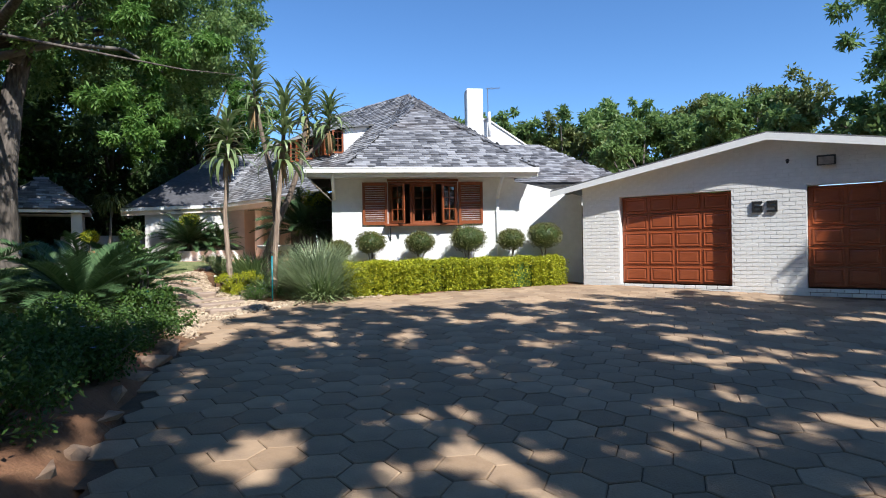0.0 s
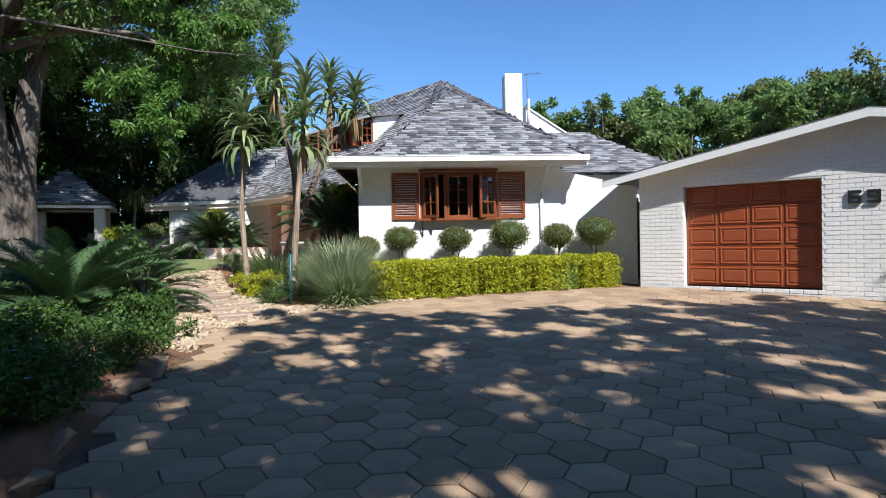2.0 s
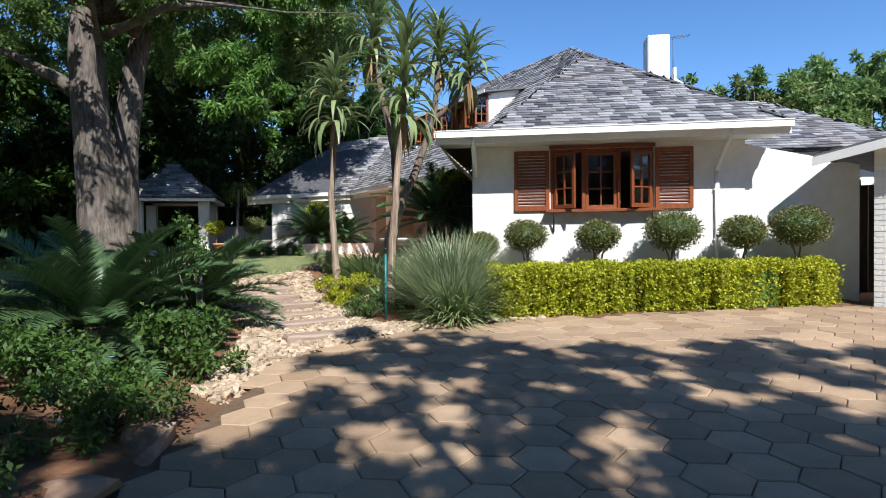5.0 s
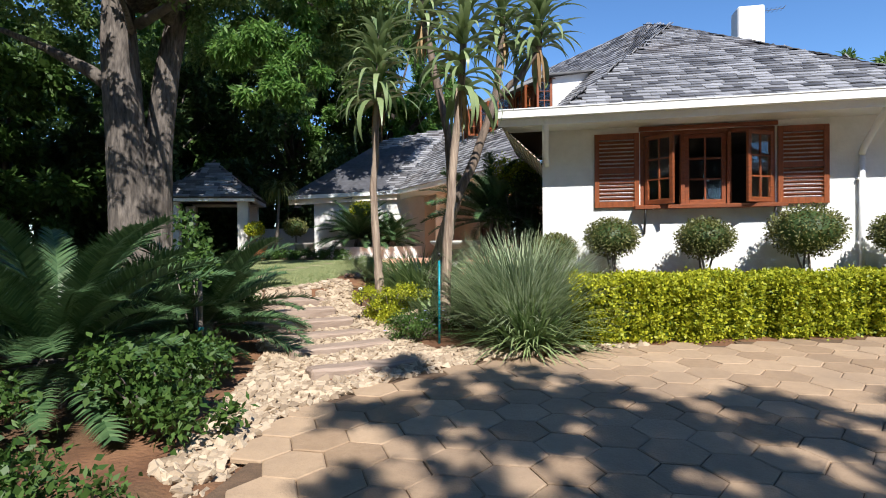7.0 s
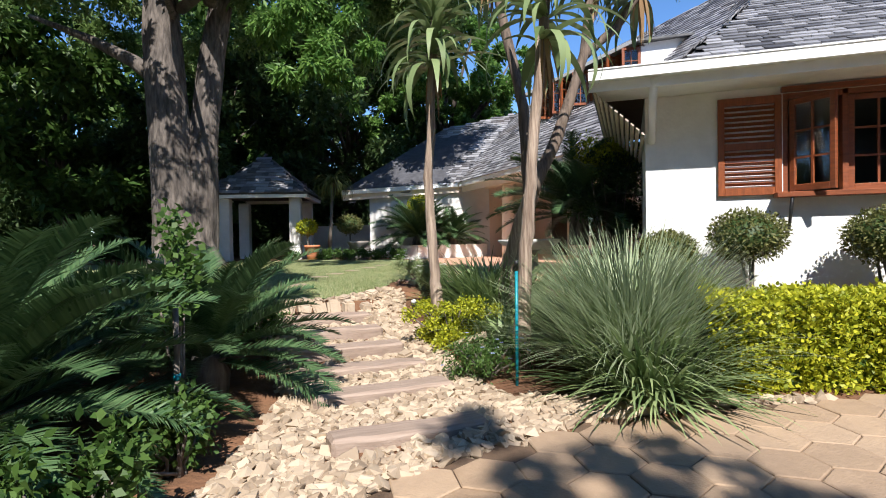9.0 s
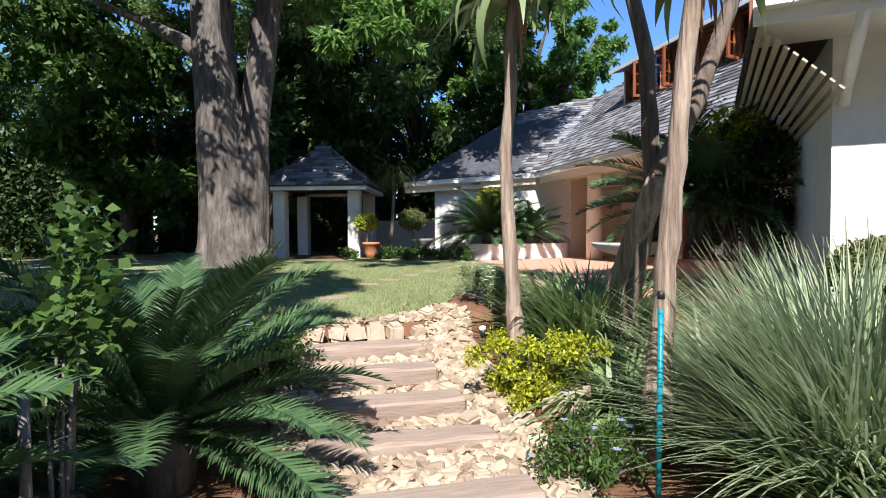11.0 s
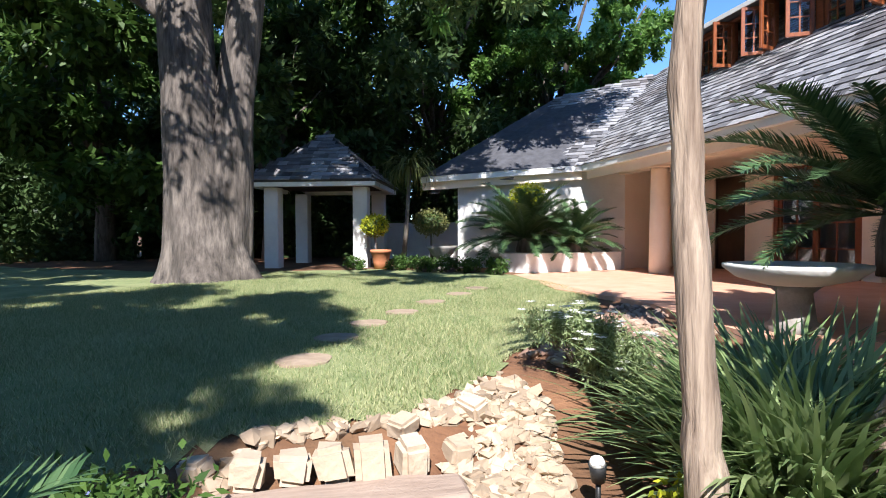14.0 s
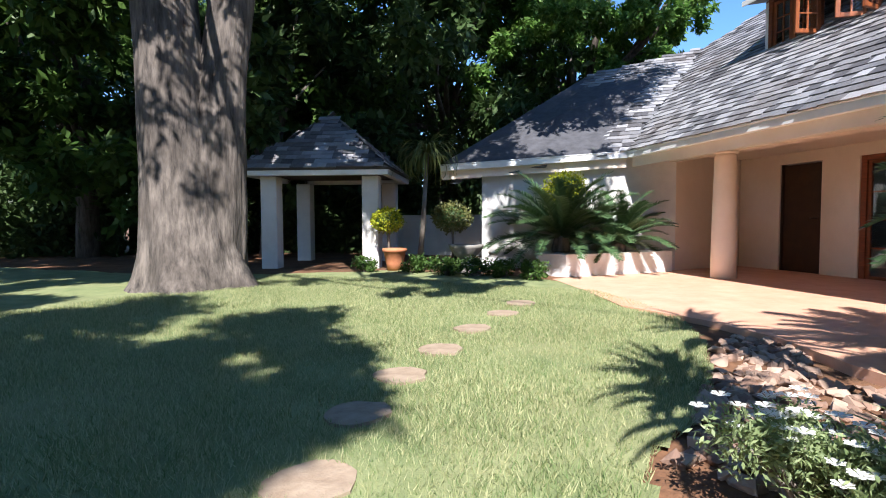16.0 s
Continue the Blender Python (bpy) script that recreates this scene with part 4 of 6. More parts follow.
# planter
pl = thing("planter", (0, 0, 0), "low white plastered raised planter against the wing", "planter")
part("body", prism([(-6.72, 22.1), (-5.22, 24.0), (-5.35, 24.24), (-7.35, 23.66), (-7.3, 22.3)], 1.0, 1.56), M_PLASTER, pl)


# ---- trees ----
def fluted_tube(rings, seed):
    """A thick stem with upright folds and hollows, from (x, y, z, r) rings."""
    bm = bmesh.new()
    zs = [p[2] for p in rings]
    n = 46
    seg = 88
    rows = []
    for i in range(n):
        z = zs[0] + (zs[-1] - zs[0]) * (i / (n - 1)) ** 1.3
        x, y, r = (float(np.interp(z, zs, [p[k] for p in rings])) for k in (0, 1, 3))
        row = []
        for k in range(seg):
            a = 2 * math.pi * k / seg
            c = Vector((math.cos(a) * 2.2 + seed, math.sin(a) * 2.2, z * 0.35))
            f = 1 + 0.12 * noise.noise(c) + 0.06 * noise.noise(Vector((c.x * 3.1, c.y * 3.1, c.z * 1.2))) + 0.03 * noise.noise(Vector((c.x * 8, c.y * 8, c.z * 4))) + 0.10 * max(0, 1 - z / 0.7) * math.cos(a * 5 + seed)
            row.append(bm.verts.new((x + math.cos(a) * r * f, y + math.sin(a) * r * f, z)))
        rows.append(row)
    for r0, r1 in zip(rows, rows[1:]):
        for k in range(seg):
            bm.faces.new((r0[k], r0[(k + 1) % seg], r1[(k + 1) % seg], r1[k])).smooth = True
    bm.faces.new(rows[0][::-1])
    bm.faces.new(rows[-1])
    return bm


def tree(name, loc, trunk, limbs, clumps, leaf_n, leaf_len, leaf_w, material, label, seed, bark=M_BARK, droop=0.3, squash=0.8, category="tree", sub_r=0.28, fluted=False):
    """trunk: (x, y, z, r) rings; limbs: lists of the same; clumps: (x, y, z, r) leaf masses. All from the tree's foot."""
    rnd = random.Random(seed)
    t = thing(name, loc, label, category)
    if trunk:
        if fluted:
            part("trunk", fluted_tube(trunk, seed), bark, t)
        else:
            part("trunk", tube([p[:3] for p in trunk], [p[3] for p in trunk], 14, 0.05, rnd), bark, t)
    if limbs:
        for lm in limbs:
            part("limb", fluted_tube(lm, seed + 9) if fluted and lm[0][3] > 0.3 else tube([p[:3] for p in lm], [p[3] for p in lm], 9, 0.05, rnd), bark, t)
    rng = np.random.default_rng(seed)
    if clumps:
        c = np.array(clumps, float)
        sub, rad = [], []
        for x, y, z, r in c:
            k = max(4, int(r * r * 3.2))
            dd = unit_rows(rng.normal(size=(k, 3))) * (r * (0.45 + 0.55 * rng.random(k)))[:, None]
            dd[:, 2] *= 0.75
            sub.append(np.array([x, y, z]) + dd)
            rad.append(np.full(k, r * sub_r) * (0.7 + 0.6 * rng.random(k)))
        crown = mesh_from("crown", leaf_cloud(rng, np.concatenate(sub), np.concatenate(rad), leaf_n, leaf_len, leaf_w, droop, 0.2, squash), material, t)
    return t


def crown_blob(rnd, centre, spread, n, r0, r1):
    out = []
    for _ in range(n):
        out.append((centre[0] + rnd.uniform(-1, 1) * spread[0], centre[1] + rnd.uniform(-1, 1) * spread[1], centre[2] + rnd.uniform(-1, 1) * spread[2], rnd.uniform(r0, r1)))
    return out


def auto_limbs(rnd, clumps, start, r):
    limbs = []
    for x, y, z, _ in clumps[:: max(1, len(clumps) // 12)]:
        s = Vector(start)
        e = Vector((x, y, z))
        mid = s.lerp(e, 0.5) + Vector((rnd.uniform(-0.4, 0.4), rnd.uniform(-0.4, 0.4), rnd.uniform(0.1, 0.6)))
        limbs.append([(*s, r), (*mid, r * 0.55), (*e, r * 0.15)])
    return limbs


# great two-stemmed tree on the lawn
rnd = random.Random(11)
TX, TY = -11.62, 18.75
tz = hz(TX, TY)
big = crown_blob(rnd, (0.5, 0.5, 9.0), (5.5, 4.5, 2.4), 30, 1.3, 2.3) + crown_blob(rnd, (4.2, 0.6, 8.8), (2.6, 1.8, 1.3), 16, 1.0, 1.7) + crown_blob(rnd, (1.6, -0.6, 7.4), (1.5, 0.8, 0.5), 5, 0.9, 1.3) + crown_blob(rnd, (1.2, -3.4, 6.8), (1.2, 0.9, 0.6), 5, 0.45, 0.8) + crown_blob(rnd, (2.0, -4.6, 8.3), (2.8, 2.0, 0.8), 13, 0.6, 1.1)
tree("great_tree", (TX, TY, tz - 0.1),
     [(0.02, 0, 0, 0.98), (0, 0, 0.2, 0.86), (-0.04, -0.03, 0.6, 0.74), (-0.08, -0.06, 1.2, 0.65), (-0.14, -0.11, 2.0, 0.57), (-0.20, -0.16, 2.8, 0.52), (-0.24, -0.19, 3.6, 0.48), (-0.30, -0.22, 4.4, 0.46), (-0.40, -0.2, 6.0, 0.42), (-0.55, 0, 9.5, 0.3)],
     [[(0.18, 0.15, 0.1, 0.50), (0.22, 0.20, 1.4, 0.47), (0.27, 0.25, 2.4, 0.42), (0.33, 0.30, 3.4, 0.36), (0.42, 0.40, 4.4, 0.33), (0.52, 0.48, 5.4, 0.30), (0.9, 0.5, 7, 0.26), (1.3, 0.5, 9.5, 0.18)],
      [(-0.45, 0, 4.6, 0.22), (-1.3, -0.2, 5.3, 0.18), (-2.6, -0.3, 6.0, 0.12), (-4.5, -0.5, 6.8, 0.05)],
      [(0.1, -0.3, 6.2, 0.08), (2.6, -3.7, 6.0, 0.045), (5.0, -4.0, 5.5, 0.028), (7.1, -4.05, 5.1, 0.016), (8.4, -4.2, 4.95, 0.008)],
      [(0.9, 0, 6.5, 0.16), (2.2, -0.8, 7.4, 0.12), (3.6, -1.5, 7.8, 0.05)]] + auto_limbs(rnd, big, (0, 0, 7), 0.2),
     big, 88000, 0.18, 0.075, M_LEAF_FAR, "large old tree with two grey fissured stems on the lawn", 11, fluted=True)

# overhanging branch with bright drooping leaf clusters
rnd = random.Random(5)
BX, BY = -6.95, 16.6
cl = [(0.2, 0, 4.4, 0.9), (0.9, 0.3, 4.1, 0.75), (-0.7, 0.1, 4.7, 0.8), (0.3, -0.2, 3.6, 0.6), (0.9, 0.4, 3.5, 0.45), (-0.2, 0.2, 5.2, 0.9), (0.7, 0.2, 5.3, 0.8), (1.6, 0.6, 6.6, 1.1), (0.5, 0.5, 7.0, 1.2), (2.4, 0.9, 6.3, 0.8), (1.2, 0.5, 8.2, 1.2)]
tree("leafy_bough", (BX, BY, hz(BX, BY)), [], [[(-4.6, 2.1, 6.4, 0.14), (-2.0, 1, 6.6, 0.09), (0.2, 0.2, 6.2, 0.05), (1.2, 0.3, 5.6, 0.02)]], cl, 15000, 0.18, 0.05, M_LEAF_BRIGHT,
     "overhanging bough with bright green drooping leaf clusters", 6, bark=M_BRANCH, droop=1.0, category="tree bough")

# dark wood behind the lawn, at the left and behind the pavilion
DARKS = [(-20, 22, 9, 4.5, M_LEAF_MID), (-17, 27, 12, 5, M_LEAF_MID), (-12.5, 29, 13, 5, M_LEAF_DARK), (-26, 16, 9, 4.5, M_LEAF_MID), (-9.5, 33, 13, 4.6, M_LEAF_MID), (-23, 30, 13, 5.5, M_LEAF_DARK), (-32, 24, 11, 5.5, M_LEAF_MID), (-15, 23.8, 7.5, 3.2, M_LEAF_DARK)]
for i, (x, y, h, r, m) in enumerate(DARKS):
    rnd = random.Random(40 + i)
    cl = crown_blob(rnd, (0, 0, h * 0.58), (r * 0.75, r * 0.75, h * 0.33), 24, r * 0.26, r * 0.46)
    tree("garden_tree", (x, y, hz(x, y) - 0.1), [(0, 0, 0, 0.32), (0.1, 0, h * 0.3, 0.24), (0.0, 0.1, h * 0.6, 0.14)], auto_limbs(rnd, cl, (0.05, 0, h * 0.3), 0.12),
         cl, 24000, 0.32, 0.15, m, "dense shade tree with dark green leaves", 40 + i)
rnd = random.Random(77)
cl = crown_blob(rnd, (0.3, -0.6, 6.8), (3.0, 1.6, 2.2), 40, 0.7, 1.3) + crown_blob(rnd, (2.0, -0.8, 6.0), (1.4, 1.0, 1.0), 14, 0.5, 0.9)
tree("sunlit_tree", (-8.7, 30, hz(-8.7, 30)), [(0, 0, 0, 0.35), (0.2, 0, 3, 0.26), (0.4, 0, 5.0, 0.18)], auto_limbs(rnd, cl, (0.2, 0, 3.5), 0.16), cl, 42000, 0.17, 0.09, M_LEAF_BRIGHT,
     "sunlit tree with light green leaves behind the wing", 77)

# trees behind the garage and the house
BACK = [(9.5, 42, 11.0, 4.2, M_LEAF_FAR), (15, 40, 10.6, 4.6, M_LEAF_OLIVE), (20, 38, 11.2, 4.8, M_LEAF_FAR), (26, 34, 12.0, 5.0, M_LEAF_OLIVE), (28, 26, 15.0, 5.0, M_LEAF_FAR), (23, 30, 10.2, 4.4, M_LEAF_FAR), (17.5, 42, 11.6, 4.6, M_LEAF_FAR),
        (31, 19, 13, 5.0, M_LEAF_OLIVE), (12.5, 46, 10.6, 4.6, M_LEAF_OLIVE), (23, 44, 13.0, 4.8, M_LEAF_OLIVE)]
for i, (x, y, h, r, m) in enumerate(BACK):
    rnd = random.Random(140 + i)
    cl = crown_blob(rnd, (0, 0, h * 0.62), (r * 0.85, r * 0.7, h * 0.30), 26, r * 0.24, r * 0.42)
    tree("garden_tree", (x, y, 0.5), [(0, 0, 0, 0.35), (0.1, 0, h * 0.3, 0.26), (0.0, 0.1, h * 0.6, 0.14)], auto_limbs(rnd, cl, (0.05, 0, h * 0.3), 0.14),
         cl, 20000, 0.34, 0.15, m, "tall leafy tree behind the garage", 140 + i)

# trees out of view beside and behind the drive, which shade it
# the fourth is added to darken the hedges at the left
SHADE = [(6.0, -7.0, 9.6, 4.8, 3, 4.6, 5.6), (-1.6, -8.5, 9.4, 3.8, 4, 4.4, 4.3), (15.2, -7.5, 9.8, 5.8, 5, 4.9, 5.2), (-14.5, 6.8, 10.4, 4.0, 6, 5.0, 3.6), (13.5, -2.6, 9.2, 1.5, 7, 5.7, 1.2)]
for x, y, h, r, sd, cy, sy in SHADE:
    rnd = random.Random(200 + sd)
    cl = crown_blob(rnd, (0, cy, h * 0.9), (r, sy, h * 0.1), int(r * 108), 0.20, 0.52)
    tree("unseen_tree", (x, y, 0.0), [(0, 0, 0, 0.4), (0.1, 0.2, h * 0.4, 0.3), (0.0, 0.8, h * 0.7, 0.2)], auto_limbs(rnd, cl, (0.0, 0.6, h * 0.6), 0.16),
         cl, int(r * 22000), 0.19, 0.08, M_LEAF_MID, "tall unseen tree casting dappled shade", 200 + sd, sub_r=0.36)


# tall trees added out of view, behind and beside the drive, to block sky light
for i, (x, y, h) in enumerate([(-17, -10, 13), (-9, -16, 14), (-1, -18, 15), (7, -18, 14), (15, -16, 15), (23, -10, 14), (27, 0, 13), (-14, -2, 12)]):
    rnd = random.Random(340 + i)
    cl = crown_blob(rnd, (0, 0, h * 0.56), (4.4, 3.4, h * 0.36), 40, 1.3, 2.3)
    tree("unseen_tree", (x, y, 0.0), [(0, 0, 0, 0.4), (0.1, 0.1, h * 0.4, 0.3), (0.0, 0.2, h * 0.7, 0.18)], auto_limbs(rnd, cl, (0.05, 0.1, h * 0.4), 0.16),
         cl, 9000, 0.55, 0.28, M_LEAF_DARK, "tall dark tree added out of view to block sky light", 340 + i, sub_r=0.42)

# unseen tree put over the flower bed, its crown placed to shade the lawn's edge
rnd = random.Random(260)
cl = crown_blob(rnd, (0.5, 1.4, 7.8), (3.7, 3.4, 0.9), 64, 0.6, 1.2) + crown_blob(rnd, (4.2, 1.1, 7.9), (1.3, 2.2, 0.6), 34, 0.5, 0.9)
tree("lawn_shade_tree", (-8.2, 5.2, hz(-8.2, 5.2)), [(0, 0, 0, 0.36), (0.05, 0.1, 2.5, 0.30), (0.1, 0.1, 5.0, 0.22), (0.1, 0.2, 6.6, 0.15)], auto_limbs(rnd, cl, (0.1, 0.1, 5.6), 0.15), cl, 72000, 0.24, 0.11, M_LEAF_MID,
     "tall leafy unseen tree put over the flower bed for shade", 260, sub_r=0.4)


# ---- clipped plants ----
def topiary(x, y, r, ball_z, label):
    z0 = hz(x, y)
    rng = np.random.default_rng(int(abs(x * 97 + y * 31)) + 7)
    rnd = random.Random(int(abs(x * 53)) + 3)
    t = thing("ball_topiary", (x, y, z0), label, "topiary", "clipped topiary balls")
    c = ball_z - z0
    stems = bmesh.new()
    for k in range(3):
        a = rnd.uniform(0, 6.28)
        add_tube(stems, [(0.03 * math.cos(a), 0.03 * math.sin(a), 0), (0.05 * math.cos(a + 1), 0.05 * math.sin(a + 1), c * 0.5), (r * 0.4 * math.cos(a), r * 0.4 * math.sin(a), c - r * 0.2)], [0.022, 0.018, 0.01], 6)
    part("stem_bundle", stems, M_BRANCH, t)["kind"] = "stuff"
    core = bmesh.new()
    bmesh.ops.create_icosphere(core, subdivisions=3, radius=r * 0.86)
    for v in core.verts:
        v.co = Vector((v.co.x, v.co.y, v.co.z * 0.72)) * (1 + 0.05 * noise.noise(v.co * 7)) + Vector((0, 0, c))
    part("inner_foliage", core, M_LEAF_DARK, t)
    n = 3600
    dd = unit_rows(rng.normal(size=(n, 3)))
    arr = leaf_cloud(rng, [(0, 0, 0)], [r], n, 0.04, 0.024, -0.1, 0.86, 0.74)
    v = arr[0]
    v[:, 2] += c
    mesh_from("foliage", (v, arr[1]), M_TOPIARY, t)


TOPS = [(0.04, 0.36, 1.72), (1.29, 0.36, 1.70), (2.55, 0.45, 1.78), (3.68, 0.35, 1.74), (4.58, 0.43, 1.83)]
for x, r, bz in TOPS:
    topiary(x, 14.2, r, bz, "clipped round bush on short stems behind the hedge")
topiary(-0.75, 14.15, 0.30, 1.55, "small clipped round bush by the house corner")

rng = np.random.default_rng(3)
HEDGE = [(-0.55, 12.35), (0.5, 12.62), (1.6, 12.95), (2.9, 13.25), (4.2, 13.65), (5.0, 13.95)]


def hedge_unit():
    h = thing("clipped_hedge", (0, 0, 0), "low clipped hedge with yellow-green leaves along the drive", "hedge")
    pts, core_v, core_f = [], [], []
    hx = np.array([p[0] for p in HEDGE])
    hy = np.array([p[1] for p in HEDGE])
    n = 56000
    u = rng.random(n) * (hx[-1] - hx[0]) + hx[0]
    cy = np.interp(u, hx, hy)
    face = rng.random(n)
    w, z0, z1 = 0.72, 0.52, 1.22
    bumps = 0.05 * np.sin(u * 5.3) + 0.045 * np.sin(u * 11.7 + 1) + 0.03 * np.sin(u * 27.0)
    z_front = z0 + rng.random(n) * (z1 - z0)
    y = np.where(face < 0.55, cy + bumps + 0.045 * np.sin(z_front * 31 + u * 13) * np.sin(u * 21) + 0.06 * rng.normal(size=n), cy + rng.random(n) * w)
    z = np.where(face < 0.55, z_front, z1 + 0.025 * rng.normal(size=n) + 0.02 * np.sin(u * 7))
    end = rng.random(n) < 0.06
    u = np.where(end, hx[-1] + 0.05 * rng.normal(size=n), u)
    y = np.where(end, hy[-1] + rng.random(n) * w, y)
    z = np.where(end, z0 + rng.random(n) * (z1 - z0), z)
    p = np.stack([u, y, z], 1)
    keep = ~((np.abs(u - 3.75) < 0.33) & (face < 0.55) & (z < 1.1) & (rng.random(n) < 0.75))
    p = p[keep]
    v, f = leaf_cloud(rng, p, np.full(len(p), 0.03), len(p), 0.046, 0.030, -0.2, 0.3, 1.0)
    mesh_from("foliage", (v, f), M_HEDGE, h)
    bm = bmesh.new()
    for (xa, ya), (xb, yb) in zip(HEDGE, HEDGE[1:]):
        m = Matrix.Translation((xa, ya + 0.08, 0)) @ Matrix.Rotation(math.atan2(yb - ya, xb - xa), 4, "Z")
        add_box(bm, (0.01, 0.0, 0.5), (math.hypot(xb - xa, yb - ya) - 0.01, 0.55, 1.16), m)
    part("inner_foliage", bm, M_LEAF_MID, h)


hedge_unit()


# ---- aloes, cycads, strap-leaved clumps ----
def aloe_head(parent, low, top, per_tier, length, seed):
    """A leafy stem end: tiers of recurved channelled leaves from low to top, with dry leaves hanging below."""
    r = np.random.default_rng(seed)
    low, top = np.array(low, float), np.array(top, float)
    tiers = 8
    for t in range(tiers):
        u = t / (tiers - 1)
        lift = 22 + 56 * u
        a = straps(r, per_tier, 0.05, length * (1.15 - 0.35 * u), 0.082 - 0.018 * u, (lift - 16, lift + 16), 118 - 40 * u, 9)
        a[0][:] += low + (top - low) * (u * 0.94)
        mesh_from("leaf_whorl", a, M_ALOE, parent)
    a = straps(r, 12, 0.05, length * 0.75, 0.034, (-86, -66), 14, 6)
    a[0][:] += low + np.array([0, 0, 0.04])
    mesh_from("dry_leaves", a, M_DEADLEAF, parent, "hanging dry brown leaves")
    part("stem", tube([tuple(low), tuple((low + top) / 2), tuple(top)], [0.05, 0.042, 0.02], 8), M_ALOEBARK_DARK, parent)


def aloe(x, y, stems, heads, label, seed):
    z0 = hz(x, y) - 0.05
    t = thing("tree_aloe", (x, y, z0), label, "tree aloe", "tree aloes")
    rnd = random.Random(seed)
    off = Vector((x, y, z0))
    for pts, radii, bark in stems:
        fine = []
        rr = []
        for k in range(len(pts) - 1):
            for j in range(6):
                u = j / 6
                p = Vector(pts[k]).lerp(Vector(pts[k + 1]), u) - off
                fine.append(p + Vector((rnd.uniform(-0.010, 0.010), rnd.uniform(-0.010, 0.010), 0)))
                rr.append((radii[k] * (1 - u) + radii[k + 1] * u) * rnd.uniform(0.95, 1.06))
        fine.append(Vector(pts[-1]) - off)
        rr.append(radii[-1])
        part("stem", tube(fine, rr, 14, 0.06, rnd), bark, t)
    for i, (low, top, n, ln) in enumerate(heads):
        aloe_head(t, Vector(low) - off, Vector(top) - off, n, ln, seed * 10 + i)


aloe(-3.28, 13.65, [([(-3.22, 13.65, 0.78), (-3.28, 13.65, 1.35), (-3.33, 13.65, 2.45), (-3.26, 13.67, 3.75)], [0.085, 0.06, 0.05, 0.044], M_ALOEBARK)],
     [((-3.25, 13.67, 3.72), (-3.22, 13.67, 4.75), 12, 0.80)], "slender tree aloe with recurved leaves on a pale stem", 21)
aloe(-2.12, 12.75, [([(-2.12, 12.75, 0.5), (-2.07, 12.75, 1.5), (-1.99, 12.77, 2.4), (-1.88, 12.77, 3.6)], [0.09, 0.062, 0.054, 0.048], M_ALOEBARK)],
     [((-1.87, 12.77, 3.55), (-1.77, 12.77, 5.0), 13, 0.80)], "tree aloe with a pale flaking stem and arching leaves", 22)
aloe(-2.62, 14.35, [([(-2.64, 14.38, 0.8), (-2.58, 14.32, 1.15), (-2.44, 14.2, 1.62), (-2.18, 14.0, 2.3)], [0.16, 0.125, 0.11, 0.085], M_ALOEBARK),
                    ([(-2.5, 14.25, 0.85), (-2.24, 14.1, 2.2), (-2.30, 14.1, 3.25), (-2.72, 14.35, 5.1)], [0.075, 0.07, 0.062, 0.05], M_ALOEBARK_DARK),
                    ([(-2.20, 14.0, 2.25), (-1.87, 14.2, 3.04), (-1.62, 14.4, 3.9), (-1.53, 14.6, 4.9)], [0.08, 0.065, 0.056, 0.048], M_ALOEBARK_DARK),
                    ([(-1.64, 14.4, 3.85), (-1.25, 14.5, 4.2), (-0.98, 14.6, 4.6)], [0.05, 0.046, 0.042], M_ALOEBARK_DARK)],
     [((-2.72, 14.35, 5.0), (-2.76, 14.4, 6.05), 12, 0.76), ((-1.53, 14.6, 4.8), (-1.52, 14.6, 5.7), 11, 0.76), ((-0.98, 14.6, 4.55), (-0.92, 14.6, 5.35), 11, 0.76)],
     "branching tree aloe with a leaning pale trunk and dark stems", 23)

FROND = {}


def frond_mesh(length, leaflet, seed):
    """An arching cycad leaf: a midrib with two rows of narrow stiff leaflets."""
    r = np.random.default_rng(seed)
    vs, fs, k = [], [], 0
    n = 104
    p = np.array([0.0, 0, 0])
    for i in range(n):
        u = i / n
        ang = math.radians(20 - 46 * u * u)
        d = np.array([math.cos(ang), 0, math.sin(ang)])
        q = p + d * length / n
        w = 0.010 * (1 - u) + 0.003
        vs += [p + [0, -w, 0], p + [0, w, 0], q + [0, w, 0], q + [0, -w, 0]]
        fs.append((k, k + 1, k + 2, k + 3))
        k += 4
        if u > 0.10:
            ll = leaflet * math.sin(math.pi * min(1, (u - 0.05) / 0.98)) ** 0.6 * r.uniform(0.9, 1.08) + 0.02
            for s in (-1, 1):
                dirv = d * 0.62 + np.array([0, s * 0.74, 0]) + np.array([-math.sin(ang), 0, math.cos(ang)]) * (0.28 + 0.1 * r.normal())
                dirv = dirv / np.linalg.norm(dirv)
                wv = d * 0.0072
                tip = q + dirv * ll - np.array([0, 0, ll * 0.12])
                mid = q + dirv * ll * 0.55
                vs += [q - wv, q + wv, mid + wv * 0.9, mid - wv * 0.9, tip]
                fs.append((k, k + 1, k + 2, k + 3))
                fs.append((k + 3, k + 2, k + 4, k + 4))
                k += 5
        p = q
    return [tuple(v) for v in vs], [f if f[2] != f[3] else f[:3] for f in fs]


